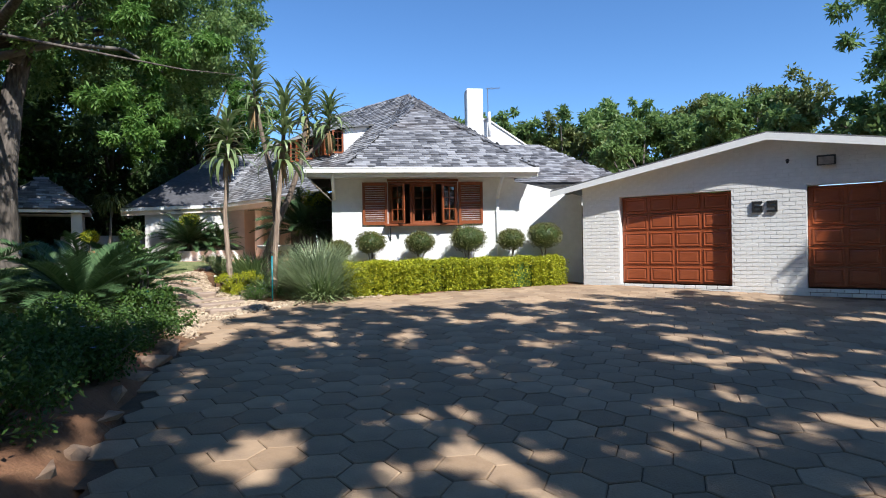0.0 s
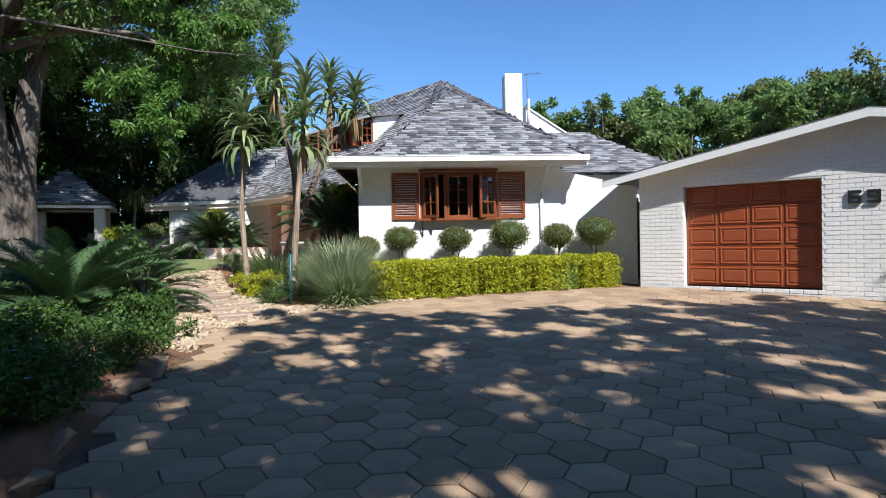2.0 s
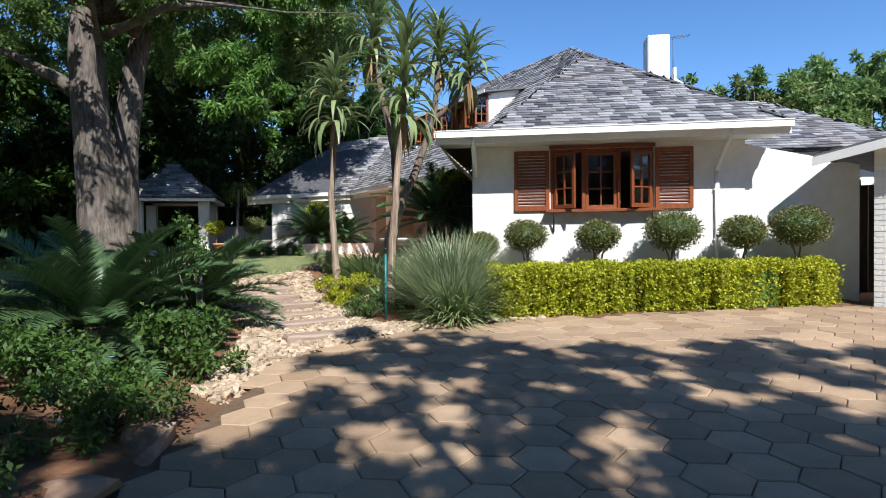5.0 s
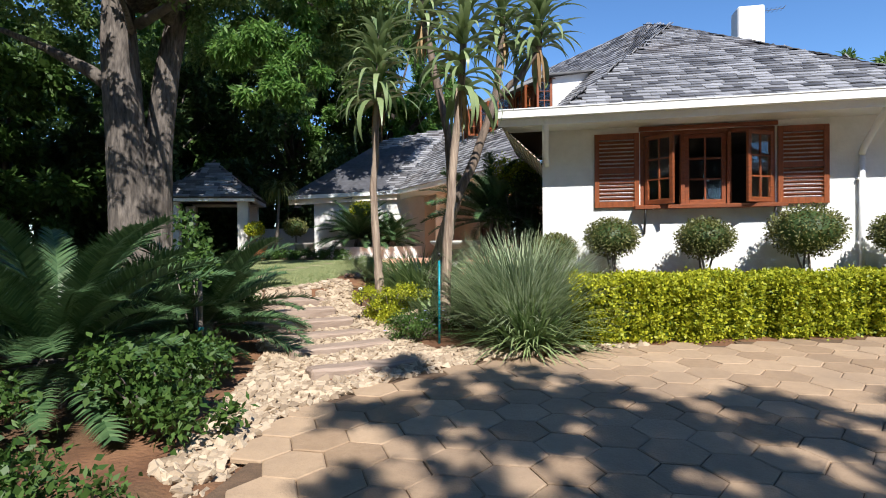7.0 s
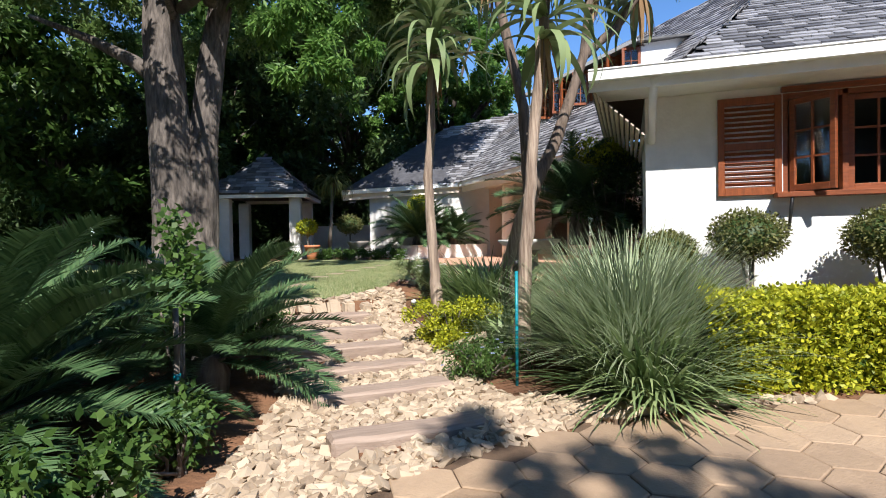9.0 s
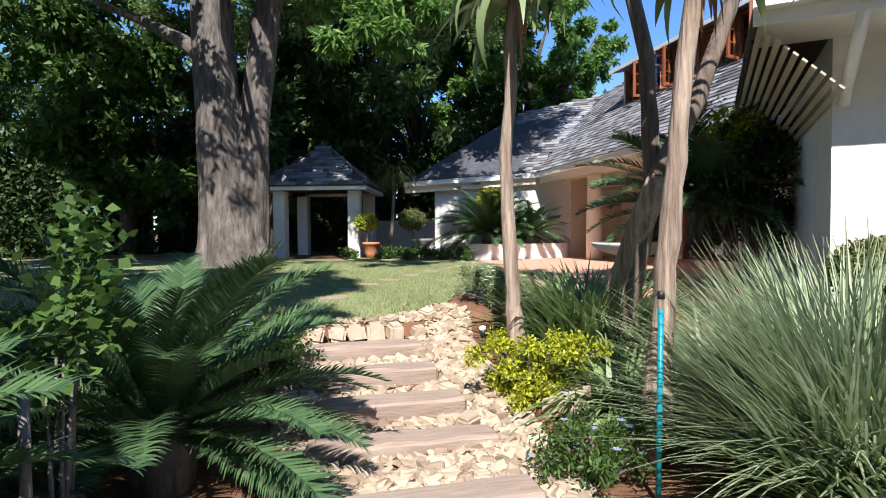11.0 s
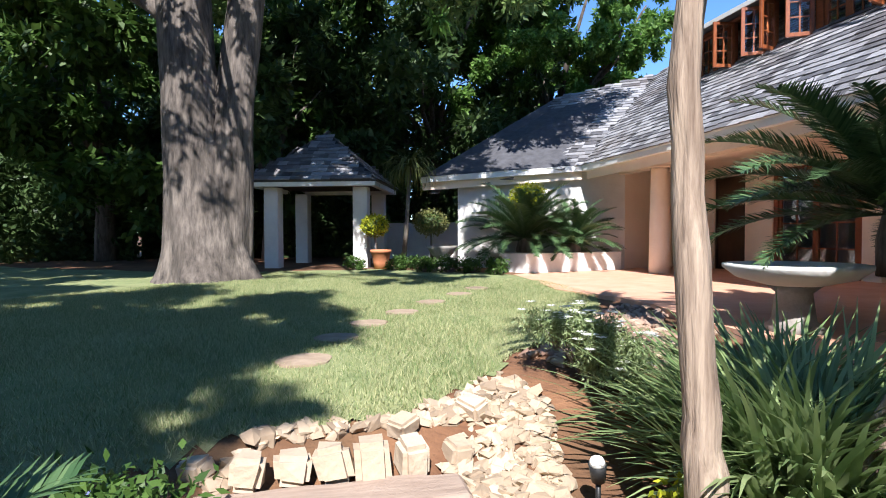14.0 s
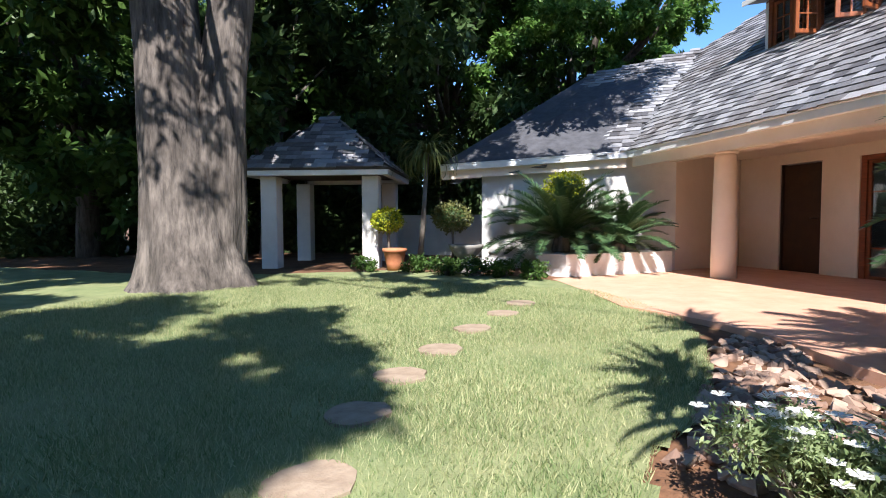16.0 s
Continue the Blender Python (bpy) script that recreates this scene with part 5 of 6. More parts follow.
def cycad(x, y, z, size, n, label, seed):
    t = thing("cycad", (x, y, z), label, "cycad", "cycads in the garden")
    part("trunk", tube([(0, 0, -0.15), (0, 0, 0.15), (0, 0, 0.32 * size)], [0.16, 0.17, 0.12], 10, 0.1, random.Random(seed)), M_BARK, t)
    rnd = random.Random(seed)
    key = "frond"
    if key not in FROND:
        FROND[key] = []
        for s in range(3):
            ob = part("frond", frond_mesh(1.25, 0.185, s), M_CYCAD, t)
            FROND[key].append(ob.data)
            ob.matrix_basis = Matrix.Translation((0, 0, 0.3 * size)) @ Matrix.Rotation(s * 2.1, 4, "Z") @ Matrix.Rotation(radians(-30), 4, "Y") @ Matrix.Diagonal((size, size, size, 1))
    for i in range(n):
        ob = new("frond", FROND[key][i % 3])
        ob.parent = t
        el = 50 - 72 * (i / n) + rnd.uniform(-8, 8)
        s = size * rnd.uniform(0.85, 1.12)
        ob.matrix_basis = Matrix.Translation((0, 0, 0.28 * size)) @ Matrix.Rotation(i * 2.39996 + rnd.uniform(-0.15, 0.15), 4, "Z") @ Matrix.Rotation(radians(-el), 4, "Y") @ Matrix.Rotation(rnd.uniform(-0.3, 0.3), 4, "X") @ Matrix.Diagonal((s, s, s, 1))


cycad(-4.55, 9.55, hz(-4.55, 9.55), 1.12, 62, "large cycad with feathery dark green fronds beside the steps", 1)
cycad(-5.4, 7.9, hz(-5.4, 7.9), 1.0, 50, "spreading cycad with dark green fronds in the bed", 2)
cycad(-4.5, 11.35, hz(-4.5, 11.35), 1.0, 58, "cycad with glossy fronds at the edge of the lawn", 3)
cycad(-7.0, 22.85, 1.5, 1.12, 66, "dark cycad growing in the white planter", 4)
cycad(-6.1, 23.35, 1.5, 0.85, 52, "bright cycad growing in the white planter", 5)
cycad(-1.95, 17.3, 1.75, 1.25, 56, "sunlit cycad beside the patio", 6)


def clump(name, x, y, n, length, width, lift, arch, material, label, seed, base_r=0.25, cat="plant"):
    r = np.random.default_rng(seed)
    t = thing(name, (x, y, hz(x, y)), label, cat)
    mesh_from("leaves", straps(r, n, base_r, length, width, lift, arch, 6), material, t)
    return t


clump("grass_clump", -1.15, 12.75, 3600, 1.25, 0.0125, (34, 89), 36, M_SILVER, "large silvery green tussock of narrow blades", 31, 0.30, "grass clump")
clump("grass_clump", -1.0, 12.1, 600, 0.8, 0.022, (25, 85), 55, M_STRAP, "green strap-leaved clump beside the tussock", 32, 0.25, "grass clump")
clump("strap_plant", -2.86, 14.6, 1300, 0.95, 0.026, (45, 88), 58, M_STRAP, "arching strap-leaved plants round the aloes", 33, 0.36)
clump("strap_plant", -2.42, 13.6, 480, 0.68, 0.028, (20, 85), 70, M_STRAP, "arching strap-leaved plants below the leaning trunk", 34, 0.25)
clump("strap_plant", -3.0, 15.35, 480, 0.72, 0.03, (25, 85), 70, M_STRAP, "arching strap-leaved plants by the patio", 35, 0.5)
clump("strap_plant", -1.7, 14.2, 700, 0.8, 0.028, (25, 85), 65, M_SILVER, "pale strap-leaved plants at the house corner", 36, 0.45)


def shrub(name, x, y, clumps, n, ln, wd, material, label, seed, flowers=None, stems=5, cat="shrub"):
    r = np.random.default_rng(seed)
    rnd = random.Random(seed)
    t = thing(name, (x, y, hz(x, y)), label, cat)
    bm = bmesh.new()
    for c in clumps:
        add_tube(bm, [(rnd.uniform(-0.05, 0.05), rnd.uniform(-0.05, 0.05), -0.02), (c[0] * 0.5, c[1] * 0.5, c[2] * 0.5), (c[0], c[1], c[2])], [0.014, 0.010, 0.004], 5)
    part("stem_bundle", bm, M_BRANCH, t)["kind"] = "stuff"
    mesh_from("leaves", leaf_cloud(r, [c[:3] for c in clumps], [c[3] for c in clumps], n, ln, wd, 0.1, 0.15, 0.9), material, t)
    if flowers:
        count, size, fm = flowers
        ring = []
        for i in range(count):
            c = rnd.choice(clumps)
            d = Vector((rnd.gauss(0, 1), rnd.gauss(0, 1), abs(rnd.gauss(0, 1)) + 0.4)).normalized()
            ctr = Vector(c[:3]) + d * c[3] * 1.05
            for k in range(6):
                a0, a1 = k * math.pi / 3, k * math.pi / 3 + 0.8
                ring.append((ctr, ctr + Vector((math.cos(a0), math.sin(a0), 0.25)) * size, ctr + Vector((math.cos((a0 + a1) / 2), math.sin((a0 + a1) / 2), 0.2)) * size * 1.2, ctr + Vector((math.cos(a1), math.sin(a1), 0.25)) * size))
        v = np.array([list(p) for q in ring for p in q])
        mesh_from("flowers", (v, np.arange(len(v)).reshape(-1, 4)), fm, t)["kind"] = "stuff"
    return t


def mound(rnd, r, h, n, rr):
    return [(rnd.gauss(0, r * 0.5), rnd.gauss(0, r * 0.5), rnd.uniform(0.15, 1) * h, rr * rnd.uniform(0.7, 1.3)) for _ in range(n)]


rnd = random.Random(8)
shrub("golden_shrub", -3.02, 13.4, mound(rnd, 0.40, 0.46, 44, 0.11), 9500, 0.036, 0.02, M_HEDGE, "low golden yellow-green shrub beside the steps", 51)
shrub("daisy_bush", -3.93, 15.12, mound(rnd, 0.29, 0.36, 36, 0.11), 12000, 0.034, 0.011, M_DAISYLEAF, "bush of white daisies beside the lawn", 52, (120, 0.03, M_FLOWER), cat="flower bush")
shrub("flower_bush", -2.35, 12.35, mound(rnd, 0.36, 0.28, 22, 0.12), 2600, 0.045, 0.014, M_LEAF_MID, "low blue-flowered herb at the path edge", 53, (16, 0.02, M_BLUEFLOWER), cat="flower bush")
shrub("rose_bush", -3.25, 9.15, mound(rnd, 0.34, 0.62, 22, 0.15), 2400, 0.06, 0.035, M_LEAF_MID, "leafy rose bush on bare red soil", 54)
shrub("rose_bush", -3.9, 8.2, mound(rnd, 0.40, 0.5, 22, 0.16), 2400, 0.055, 0.032, M_LEAF_MID, "leafy rose bush in the flower bed", 55, (8, 0.022, M_BLUEFLOWER))
shrub("rose_bush", -3.6, 7.0, mound(rnd, 0.45, 0.5, 24, 0.17), 2600, 0.055, 0.03, M_LEAF_MID, "low leafy shrub in the flower bed", 56, (8, 0.022, M_BLUEFLOWER))
shrub("rose_bush", -3.3, 5.6, mound(rnd, 0.6, 0.55, 32, 0.2), 4200, 0.055, 0.03, M_LEAF_MID, "low leafy shrub in the shaded bed", 57)
shrub("rose_bush", -3.2, 4.2, mound(rnd, 0.6, 0.55, 32, 0.2), 4200, 0.055, 0.03, M_LEAF_MID, "low leafy shrub in the shaded bed", 58)
shrub("rose_bush", -4.8, 5.0, mound(rnd, 0.7, 0.7, 34, 0.22), 3600, 0.06, 0.032, M_LEAF_DARK, "dark leafy shrub in the shaded bed", 59)
shrub("rose_bush", -5.0, 6.8, mound(rnd, 0.7, 0.6, 34, 0.22), 3600, 0.06, 0.032, M_LEAF_DARK, "dark leafy shrub in the shaded bed", 60)
shrub("corner_shrub", -1.35, 16.9, [(x, y, z + 0.7, r) for x, y, z, r in mound(rnd, 0.45, 1.6, 34, 0.28)], 9000, 0.07, 0.035, M_LEAF_DARK, "tall dark clipped shrub at the house side", 61)
shrub("corner_shrub", -1.4, 16.7, [(rnd.uniform(-0.4, 0.3), rnd.uniform(-0.3, 0.3), 2.0 + rnd.uniform(0, 0.35), 0.22) for _ in range(14)], 2600, 0.06, 0.035, M_HEDGE, "yellow-green clipped shrub top at the house side", 62)

cl = [(-0.02 - 0.10 * i + rnd.uniform(-0.12, 0.12), 0.05 + 0.10 * i + rnd.uniform(-0.1, 0.1), 0.85 + 0.16 * i, 0.15) for i in range(5)] + [(-0.35, 0.35, 1.35, 0.2), (-0.1, 0.15, 1.1, 0.2), (-0.5, 0.3, 1.0, 0.16)]
shrub("climbing_rose", -3.95, 10.5, cl, 520, 0.06, 0.052, M_LEAF_MID, "young climbing rose with round leaves tied to a stake", 63)
shrub("rose_bush", -3.6, 10.1, mound(rnd, 0.25, 0.4, 16, 0.13), 1300, 0.05, 0.032, M_LEAF_MID, "leafy rose bush beside the stone path", 64)

# dense hedges that close the garden
SCREEN = [(-30, 6, -26, 15), (-26, 15, -20, 23), (-20, 23, -13, 28.5), (-13, 28.5, -7, 32)]
for i, (xa, ya, xb, yb) in enumerate(SCREEN):
    r = np.random.default_rng(300 + i)
    ln = math.hypot(xb - xa, yb - ya)
    h = thing("tall_hedge", (xa, ya, 1.0), "tall dark shaded hedge closing the garden", "hedge", "tall garden hedges")
    h.matrix_basis = Matrix.Translation((xa, ya, 1.0)) @ Matrix.Rotation(math.atan2(yb - ya, xb - xa), 4, "Z")
    n = 15000
    u = r.random(n) * ln
    z = r.random(n) ** 0.8 * (4.6 + 0.7 * np.sin(u * 1.1) + 0.4 * np.sin(u * 2.9))
    y = 0.35 * np.sin(u * 1.7 + z) + 0.35 * r.normal(size=n)
    p = np.stack([u, y, z], 1)
    mesh_from("foliage", leaf_cloud(r, p, np.full(n, 0.12), n, 0.24, 0.12, 0.2, 0.3, 1.0), M_LEAF_DARK, h)
    part("inner_foliage", box((0, 0.5, -0.2), (ln, 0.8, 3.6)), M_LEAF_DARK, h)

# ---- steps of old sleepers and loose stone ----
UPV = Vector((-0.67, 0.74, 0))
ALONG = Vector((0.79, 0.61, 0)).normalized()
STEPS = [(-2.45, 10.87, 0.53, 1.06), (-2.98, 11.62, 0.56, 1.16), (-3.46, 12.22, 0.58, 1.20), (-3.83, 12.55, 0.685, 1.19), (-4.24, 12.95, 0.77, 1.17), (-4.60, 13.38, 0.858, 1.18)]
for x, y, z, ln in STEPS:
    bm = bmesh.new()
    add_box(bm, (-ln / 2, 0, -0.18), (ln / 2, 0.25, 0), bevel=0.022)
    bmesh.ops.subdivide_edges(bm, edges=[e for e in bm.edges if abs(e.verts[0].co.x - e.verts[1].co.x) > 0.5], cuts=9)
    for v in bm.verts:
        v.co += Vector((0, 1, 1)) * 0.02 * noise.noise(Vector((v.co.x * 3 + x * 7, v.co.y * 9, v.co.z * 9)))
    s = tagged(part("sleeper_step", bm, M_SLEEPER), "weathered grey-brown timber sleeper step set in stone chips", "step", "sleeper steps")
    s.matrix_basis = Matrix(((ALONG.x, UPV.x, 0, x), (ALONG.y, UPV.y, 0, y), (0, 0, 1, z), (0, 0, 0, 1)))


def rock_mesh(name, seed, sx, sy, sz):
    r = random.Random(seed)
    bm = bmesh.new()
    pts = [Vector((r.uniform(-1, 1) * sx, r.uniform(-1, 1) * sy, r.uniform(-1, 1) * sz)) for _ in range(14)]
    for p in pts:
        bm.verts.new(p)
    res = bmesh.ops.convex_hull(bm, input=bm.verts)
    bmesh.ops.delete(bm, geom=[g for g in res["geom_interior"] if isinstance(g, bmesh.types.BMVert)], context="VERTS")
    me = bpy.data.meshes.new(name)
    bm.to_mesh(me)
    bm.free()
    return me


bed = tagged(new("gravel_bed"), "loose pale yellow stone chips round the steps", "gravel", kind="stuff")
CHIPS = [rock_mesh("chip", s, 0.062, 0.05, 0.030) for s in range(8)]
GRAVEL = [(-2.52, 8.4), (-2.66, 9.4), (-2.44, 10.1), (-2.1, 10.7), (-1.4, 11.5), (-0.6, 12.0), (0.3, 12.35), (-0.6, 12.35), (-1.6, 12.0), (-2.1, 11.9), (-2.6, 12.5), (-3.1, 13.3), (-3.8, 14.1), (-4.1, 14.7), (-4.5, 14.95),
          (-4.6, 14.4), (-4.72, 14.12), (-5.25, 13.62), (-5.2, 13.1), (-4.5, 12.2), (-3.8, 11.4), (-3.5, 10.6), (-3.3, 9.9), (-3.0, 9.2), (-2.9, 8.6)]
rnd = random.Random(90)
sv, sf, k = [], [], 0
count = 0
STEP_M = [(Vector((x, y, 0)), ln) for x, y, z, ln in STEPS]
tries = 0
while count < 8200 and tries < 90000:
    tries += 1
    x, y = rnd.uniform(-5.7, 0.4), rnd.uniform(8.3, 15)
    if not in_poly(np.array([x]), np.array([y]), GRAVEL)[0]:
        continue
    p = Vector((x, y, 0))
    if 3.55 < (p - STEP_M[0][0]).dot(UPV) < 3.85 and abs(x + 4.79) < 0.38:
        continue
    if any(abs((p - c).dot(ALONG)) < ln / 2 + 0.02 and -0.03 < (p - c).dot(UPV) < 0.27 for c, ln in STEP_M):
        continue
    me = CHIPS[rnd.randrange(8)]
    m = Matrix.Translation((x, y, hz(x, y) + rnd.uniform(-0.03, 0.004))) @ Euler((rnd.uniform(-0.5, 0.5), rnd.uniform(-0.5, 0.5), rnd.uniform(0, 6.28))).to_matrix().to_4x4() @ Matrix.Scale(rnd.choice((0.4, 0.5, 0.6, 0.75, 0.9, 1.0, 1.25)), 4)
    sv.extend(m @ v.co for v in me.vertices)
    sf.extend(tuple(i + k for i in p_.vertices) for p_ in me.polygons)
    k += len(me.vertices)
    count += 1
ob = part("stone_chips", (sv, sf), M_STONE, bed)
ob["kind"] = "stuff"
bed = tagged(new("rock_bed"), "loose reddish brown stones between lawn and patio", "gravel", kind="stuff")
sv, sf, k = [], [], 0
for _ in range(700):
    x, y = rnd.uniform(-4.5, -3.3), rnd.uniform(15.3, 18.2)
    if x + 4.4 < 0.05 * (y - 16.5) or y > 17.0 and x > -3.75:
        continue
    me = CHIPS[rnd.randrange(8)]
    m = Matrix.Translation((x, y, hz(x, y) + rnd.uniform(-0.01, 0.012))) @ Euler((rnd.uniform(-0.4, 0.4), rnd.uniform(-0.4, 0.4), rnd.uniform(0, 6.28))).to_matrix().to_4x4() @ Matrix.Scale(rnd.choice((0.6, 0.8, 1.0, 1.2)), 4)
    sv.extend(m @ v.co for v in me.vertices)
    sf.extend(tuple(i + k for i in p_.vertices) for p_ in me.polygons)
    k += len(me.vertices)
part("stone_chips", (sv, sf), M_REDSTONE, bed)["kind"] = "stuff"



def block_rock(seed, sx, sy, sz):
    """A squarish field stone: a bevelled block with pushed corners."""
    r = random.Random(seed)
    bm = box((-sx, -sy, -sz), (sx, sy, sz))
    for v in bm.verts:
        v.co = Vector((v.co.x * r.uniform(0.78, 1.05), v.co.y * r.uniform(0.78, 1.05), v.co.z * r.uniform(0.72, 1.08)))
    bmesh.ops.bevel(bm, geom=list(bm.edges), offset=min(sx, sz) * 0.32, segments=2, affect="EDGES")
    for v in bm.verts:
        v.co += v.co.normalized() * 0.012 * noise.noise(v.co * 14 + Vector((seed, 0, 0)))
    me = bpy.data.meshes.new("edging_rock")
    bm.to_mesh(me)
    bm.free()
    me.materials.append(M_STONE_OB)
    return me


ROW = [(-5.06, 13.37, 0.075, 0.085), (-4.93, 13.50, 0.085, 0.08), (-4.79, 13.63, 0.09, 0.09), (-4.65, 13.73, 0.085, 0.10), (-4.52, 13.87, 0.075, 0.09)]
for i, (x, y, sx, sz) in enumerate(ROW):
    ob = tagged(new("edging_rock", block_rock(30 + i, sx, 0.09, sz)), "pale squarish edging rock at the lawn's edge", "rock", "edging rocks")
    ob.matrix_basis = pose(x, y, hz(x, y) + 0.085, rnd.uniform(-8, 8), rnd.uniform(-10, 10), 42 + rnd.uniform(-14, 14))
for i, (x, y, sx, sz) in enumerate([(-4.38, 14.08, 0.085, 0.06), (-4.42, 14.35, 0.09, 0.055), (-4.66, 14.02, 0.075, 0.05), (-4.2, 13.75, 0.07, 0.05), (-5.3, 13.3, 0.08, 0.06), (-3.62, 13.15, 0.08, 0.055), (-3.3, 12.75, 0.085, 0.06), (-3.9, 13.35, 0.07, 0.05)]):
    ob = tagged(new("edging_rock", block_rock(90 + i, sx, 0.065, sz)), "small pale rock lying among the stone chips", "rock", "edging rocks")
    ob.matrix_basis = pose(x, y, hz(x, y) + 0.025, rnd.uniform(-15, 15), rnd.uniform(-15, 15), rnd.uniform(0, 180))
me = rock_mesh("white_rock", 60, 0.2, 0.14, 0.15)
me.materials.append(M_STONE_OB)
ob = tagged(new("white_rock", me), "large pale rock among the border plants", "rock")
ob.matrix_basis = pose(-2.74, 13.2, hz(-2.74, 13.2) + 0.12)

FLAGS = [(-5.71, 14.5, 0.17), (-6.0, 15.2, 0.17), (-6.18, 15.92, 0.17), (-6.28, 16.69, 0.17), (-6.39, 17.55, 0.17), (-6.42, 18.37, 0.17), (-6.47, 19.1, 0.17)]
for i, (x, y, r) in enumerate(FLAGS):
    bm = bmesh.new()
    rr = random.Random(i)
    n = 14
    ring = [(r * rr.uniform(0.88, 1.12) * math.cos(2 * math.pi * k / n), r * 1.15 * rr.uniform(0.88, 1.12) * math.sin(2 * math.pi * k / n)) for k in range(n)]
    v, f = prism(ring, -0.05, 0.012)
    ob = tagged(part("stepping_stone", (v, f), M_STEPSTONE), "flat brown stepping stone sunk in the lawn", "stepping stone", "stepping stones")
    ob.matrix_basis = pose(x, y, hz(x, y) + 0.012)

# ---- border by the pavilion ----
def standard_topiary(x, y, zc, r, material, label):
    z0 = hz(x, y)
    rr = np.random.default_rng(int(abs(x * 41)) + 5)
    t = thing("standard_topiary", (x, y, z0), label, "topiary", "standard topiaries by the pavilion")
    c = zc - z0
    part("stem", tube([(0, 0, 0), (0.02, 0, c * 0.5), (0, 0, c)], [0.03, 0.025, 0.02], 7), M_BRANCH, t)
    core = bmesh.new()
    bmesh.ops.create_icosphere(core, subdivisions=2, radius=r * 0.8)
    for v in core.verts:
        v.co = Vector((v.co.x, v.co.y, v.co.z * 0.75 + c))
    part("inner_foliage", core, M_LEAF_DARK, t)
    v, f = leaf_cloud(rr, [(0, 0, 0)], [r], 1500, 0.06, 0.035, 0, 0.8, 0.75)
    v[:, 2] += c
    mesh_from("foliage", (v, f), material, t)


standard_topiary(-10.2, 22.0, 2.15, 0.30, M_HEDGE, "ball standard with yellow-green leaves beside a pillar")
standard_topiary(-8.95, 22.3, 2.2, 0.36, M_TOPIARY, "ball standard with green leaves by the wing wall")
standard_topiary(-13.3, 21.0, 2.1, 0.28, M_TOPIARY, "small ball standard beside the pavilion pillar")
standard_topiary(-7.0, 23.15, 2.72, 0.40, M_HEDGE, "yellow-green ball standard rising above the planter cycads")
pt = thing("clay_pot", (-9.95, 21.85, hz(-9.95, 21.85)), "orange clay flower pot by the pavilion", "pot")
part("body", lathe([(0.13, 0), (0.17, 0.15), (0.21, 0.36), (0.235, 0.37), (0.235, 0.43), (0.20, 0.43), (0.18, 0.36)]), M_CLAY, pt)
up_ = thing("stone_urn", (-8.5, 21.95, hz(-8.5, 21.95)), "grey cast stone planter on a pedestal", "planter")
part("pedestal", box((-0.15, -0.15, 0), (0.15, 0.15, 0.26), bevel=0.02), M_CONCRETE, up_)
part("bowl", lathe([(0.12, 0.262), (0.22, 0.34), (0.30, 0.46), (0.33, 0.52), (0.29, 0.52), (0.24, 0.46)]), M_CONCRETE, up_)
dr = thing("dracaena", (-9.8, 22.7, hz(-9.8, 22.7)), "slender tree with a drooping tuft of narrow leaves", "tree")
part("trunk", tube([(-0.1, 0, -0.05), (0, 0, 0.9), (0.1, 0, 2.3)], [0.07, 0.05, 0.04], 8), M_BRANCH, dr)
a = straps(np.random.default_rng(71), 170, 0.05, 1.0, 0.03, (0, 80), 150, 7)
a[0][:] += np.array([0.1, 0, 2.3])
mesh_from("leaf_tuft", a, M_LEAF_OLIVE, dr)
for i, (x, y, fm) in enumerate([(-9.4, 21.75, None), (-8.1, 21.55, M_FLOWER), (-7.6, 21.5, M_FLOWER), (-7.15, 21.45, None), (-8.7, 21.6, None), (-10.4, 21.5, None)]):
    shrub("border_plant", x, y, mound(rnd, 0.24, 0.26, 14, 0.10), 900, 0.06, 0.035, M_LEAF_MID, "low leafy border plant" + (" with small white flowers" if fm else " along the lawn"), 500 + i, (60, 0.022, fm) if fm else None)
bs = thing("stone_basin", (-2.72, 16.85, 1.18), "round pale stone basin on the patio", "basin")
part("foot", lathe([(0.24, 0), (0.16, 0.08), (0.13, 0.30), (0.2, 0.36)]), M_CONCRETE, bs)
part("bowl", lathe([(0.2, 0.361), (0.42, 0.42), (0.52, 0.50), (0.52, 0.53), (0.46, 0.53), (0.38, 0.47), (0.1, 0.44)]), M_GREYWALL, bs)
gl_ = thing("path_light", (-3.69, 14.05, hz(-3.69, 14.05)), "small black garden light with a white lens", "light")
part("spike", tube([(0, 0, -0.05), (0, 0, 0.16)], [0.012, 0.012], 7), M_BLACK, gl_)
part("housing", tube([(0, 0, 0.16), (0, -0.02, 0.24)], [0.03, 0.04], 10), M_BLACK, gl_)
part("lens", tube([(0, -0.021, 0.2405), (0, -0.03, 0.262)], [0.036, 0.03], 10), M_FLOWER, gl_, "white lens")
for i, y in enumerate([2.6, 3.1, 3.7, 4.2, 4.9, 5.5, 6.2, 6.9, 7.5]):
    me = rock_mesh("bed_rock", 80 + i, 0.24, 0.17, 0.11)
    me.materials.append(M_BEDROCK)
    x = float(edge_x(y)) - 0.12 + rnd.uniform(-0.06, 0.05)
    ob = tagged(new("bed_rock", me), "rough brown edging rock between drive and bed", "rock", "rocks edging the drive")
    ob.matrix_basis = pose(x, y, float(drive_z(y)) + 0.03, rnd.uniform(-12, 12), rnd.uniform(-12, 12), rnd.uniform(50, 110))
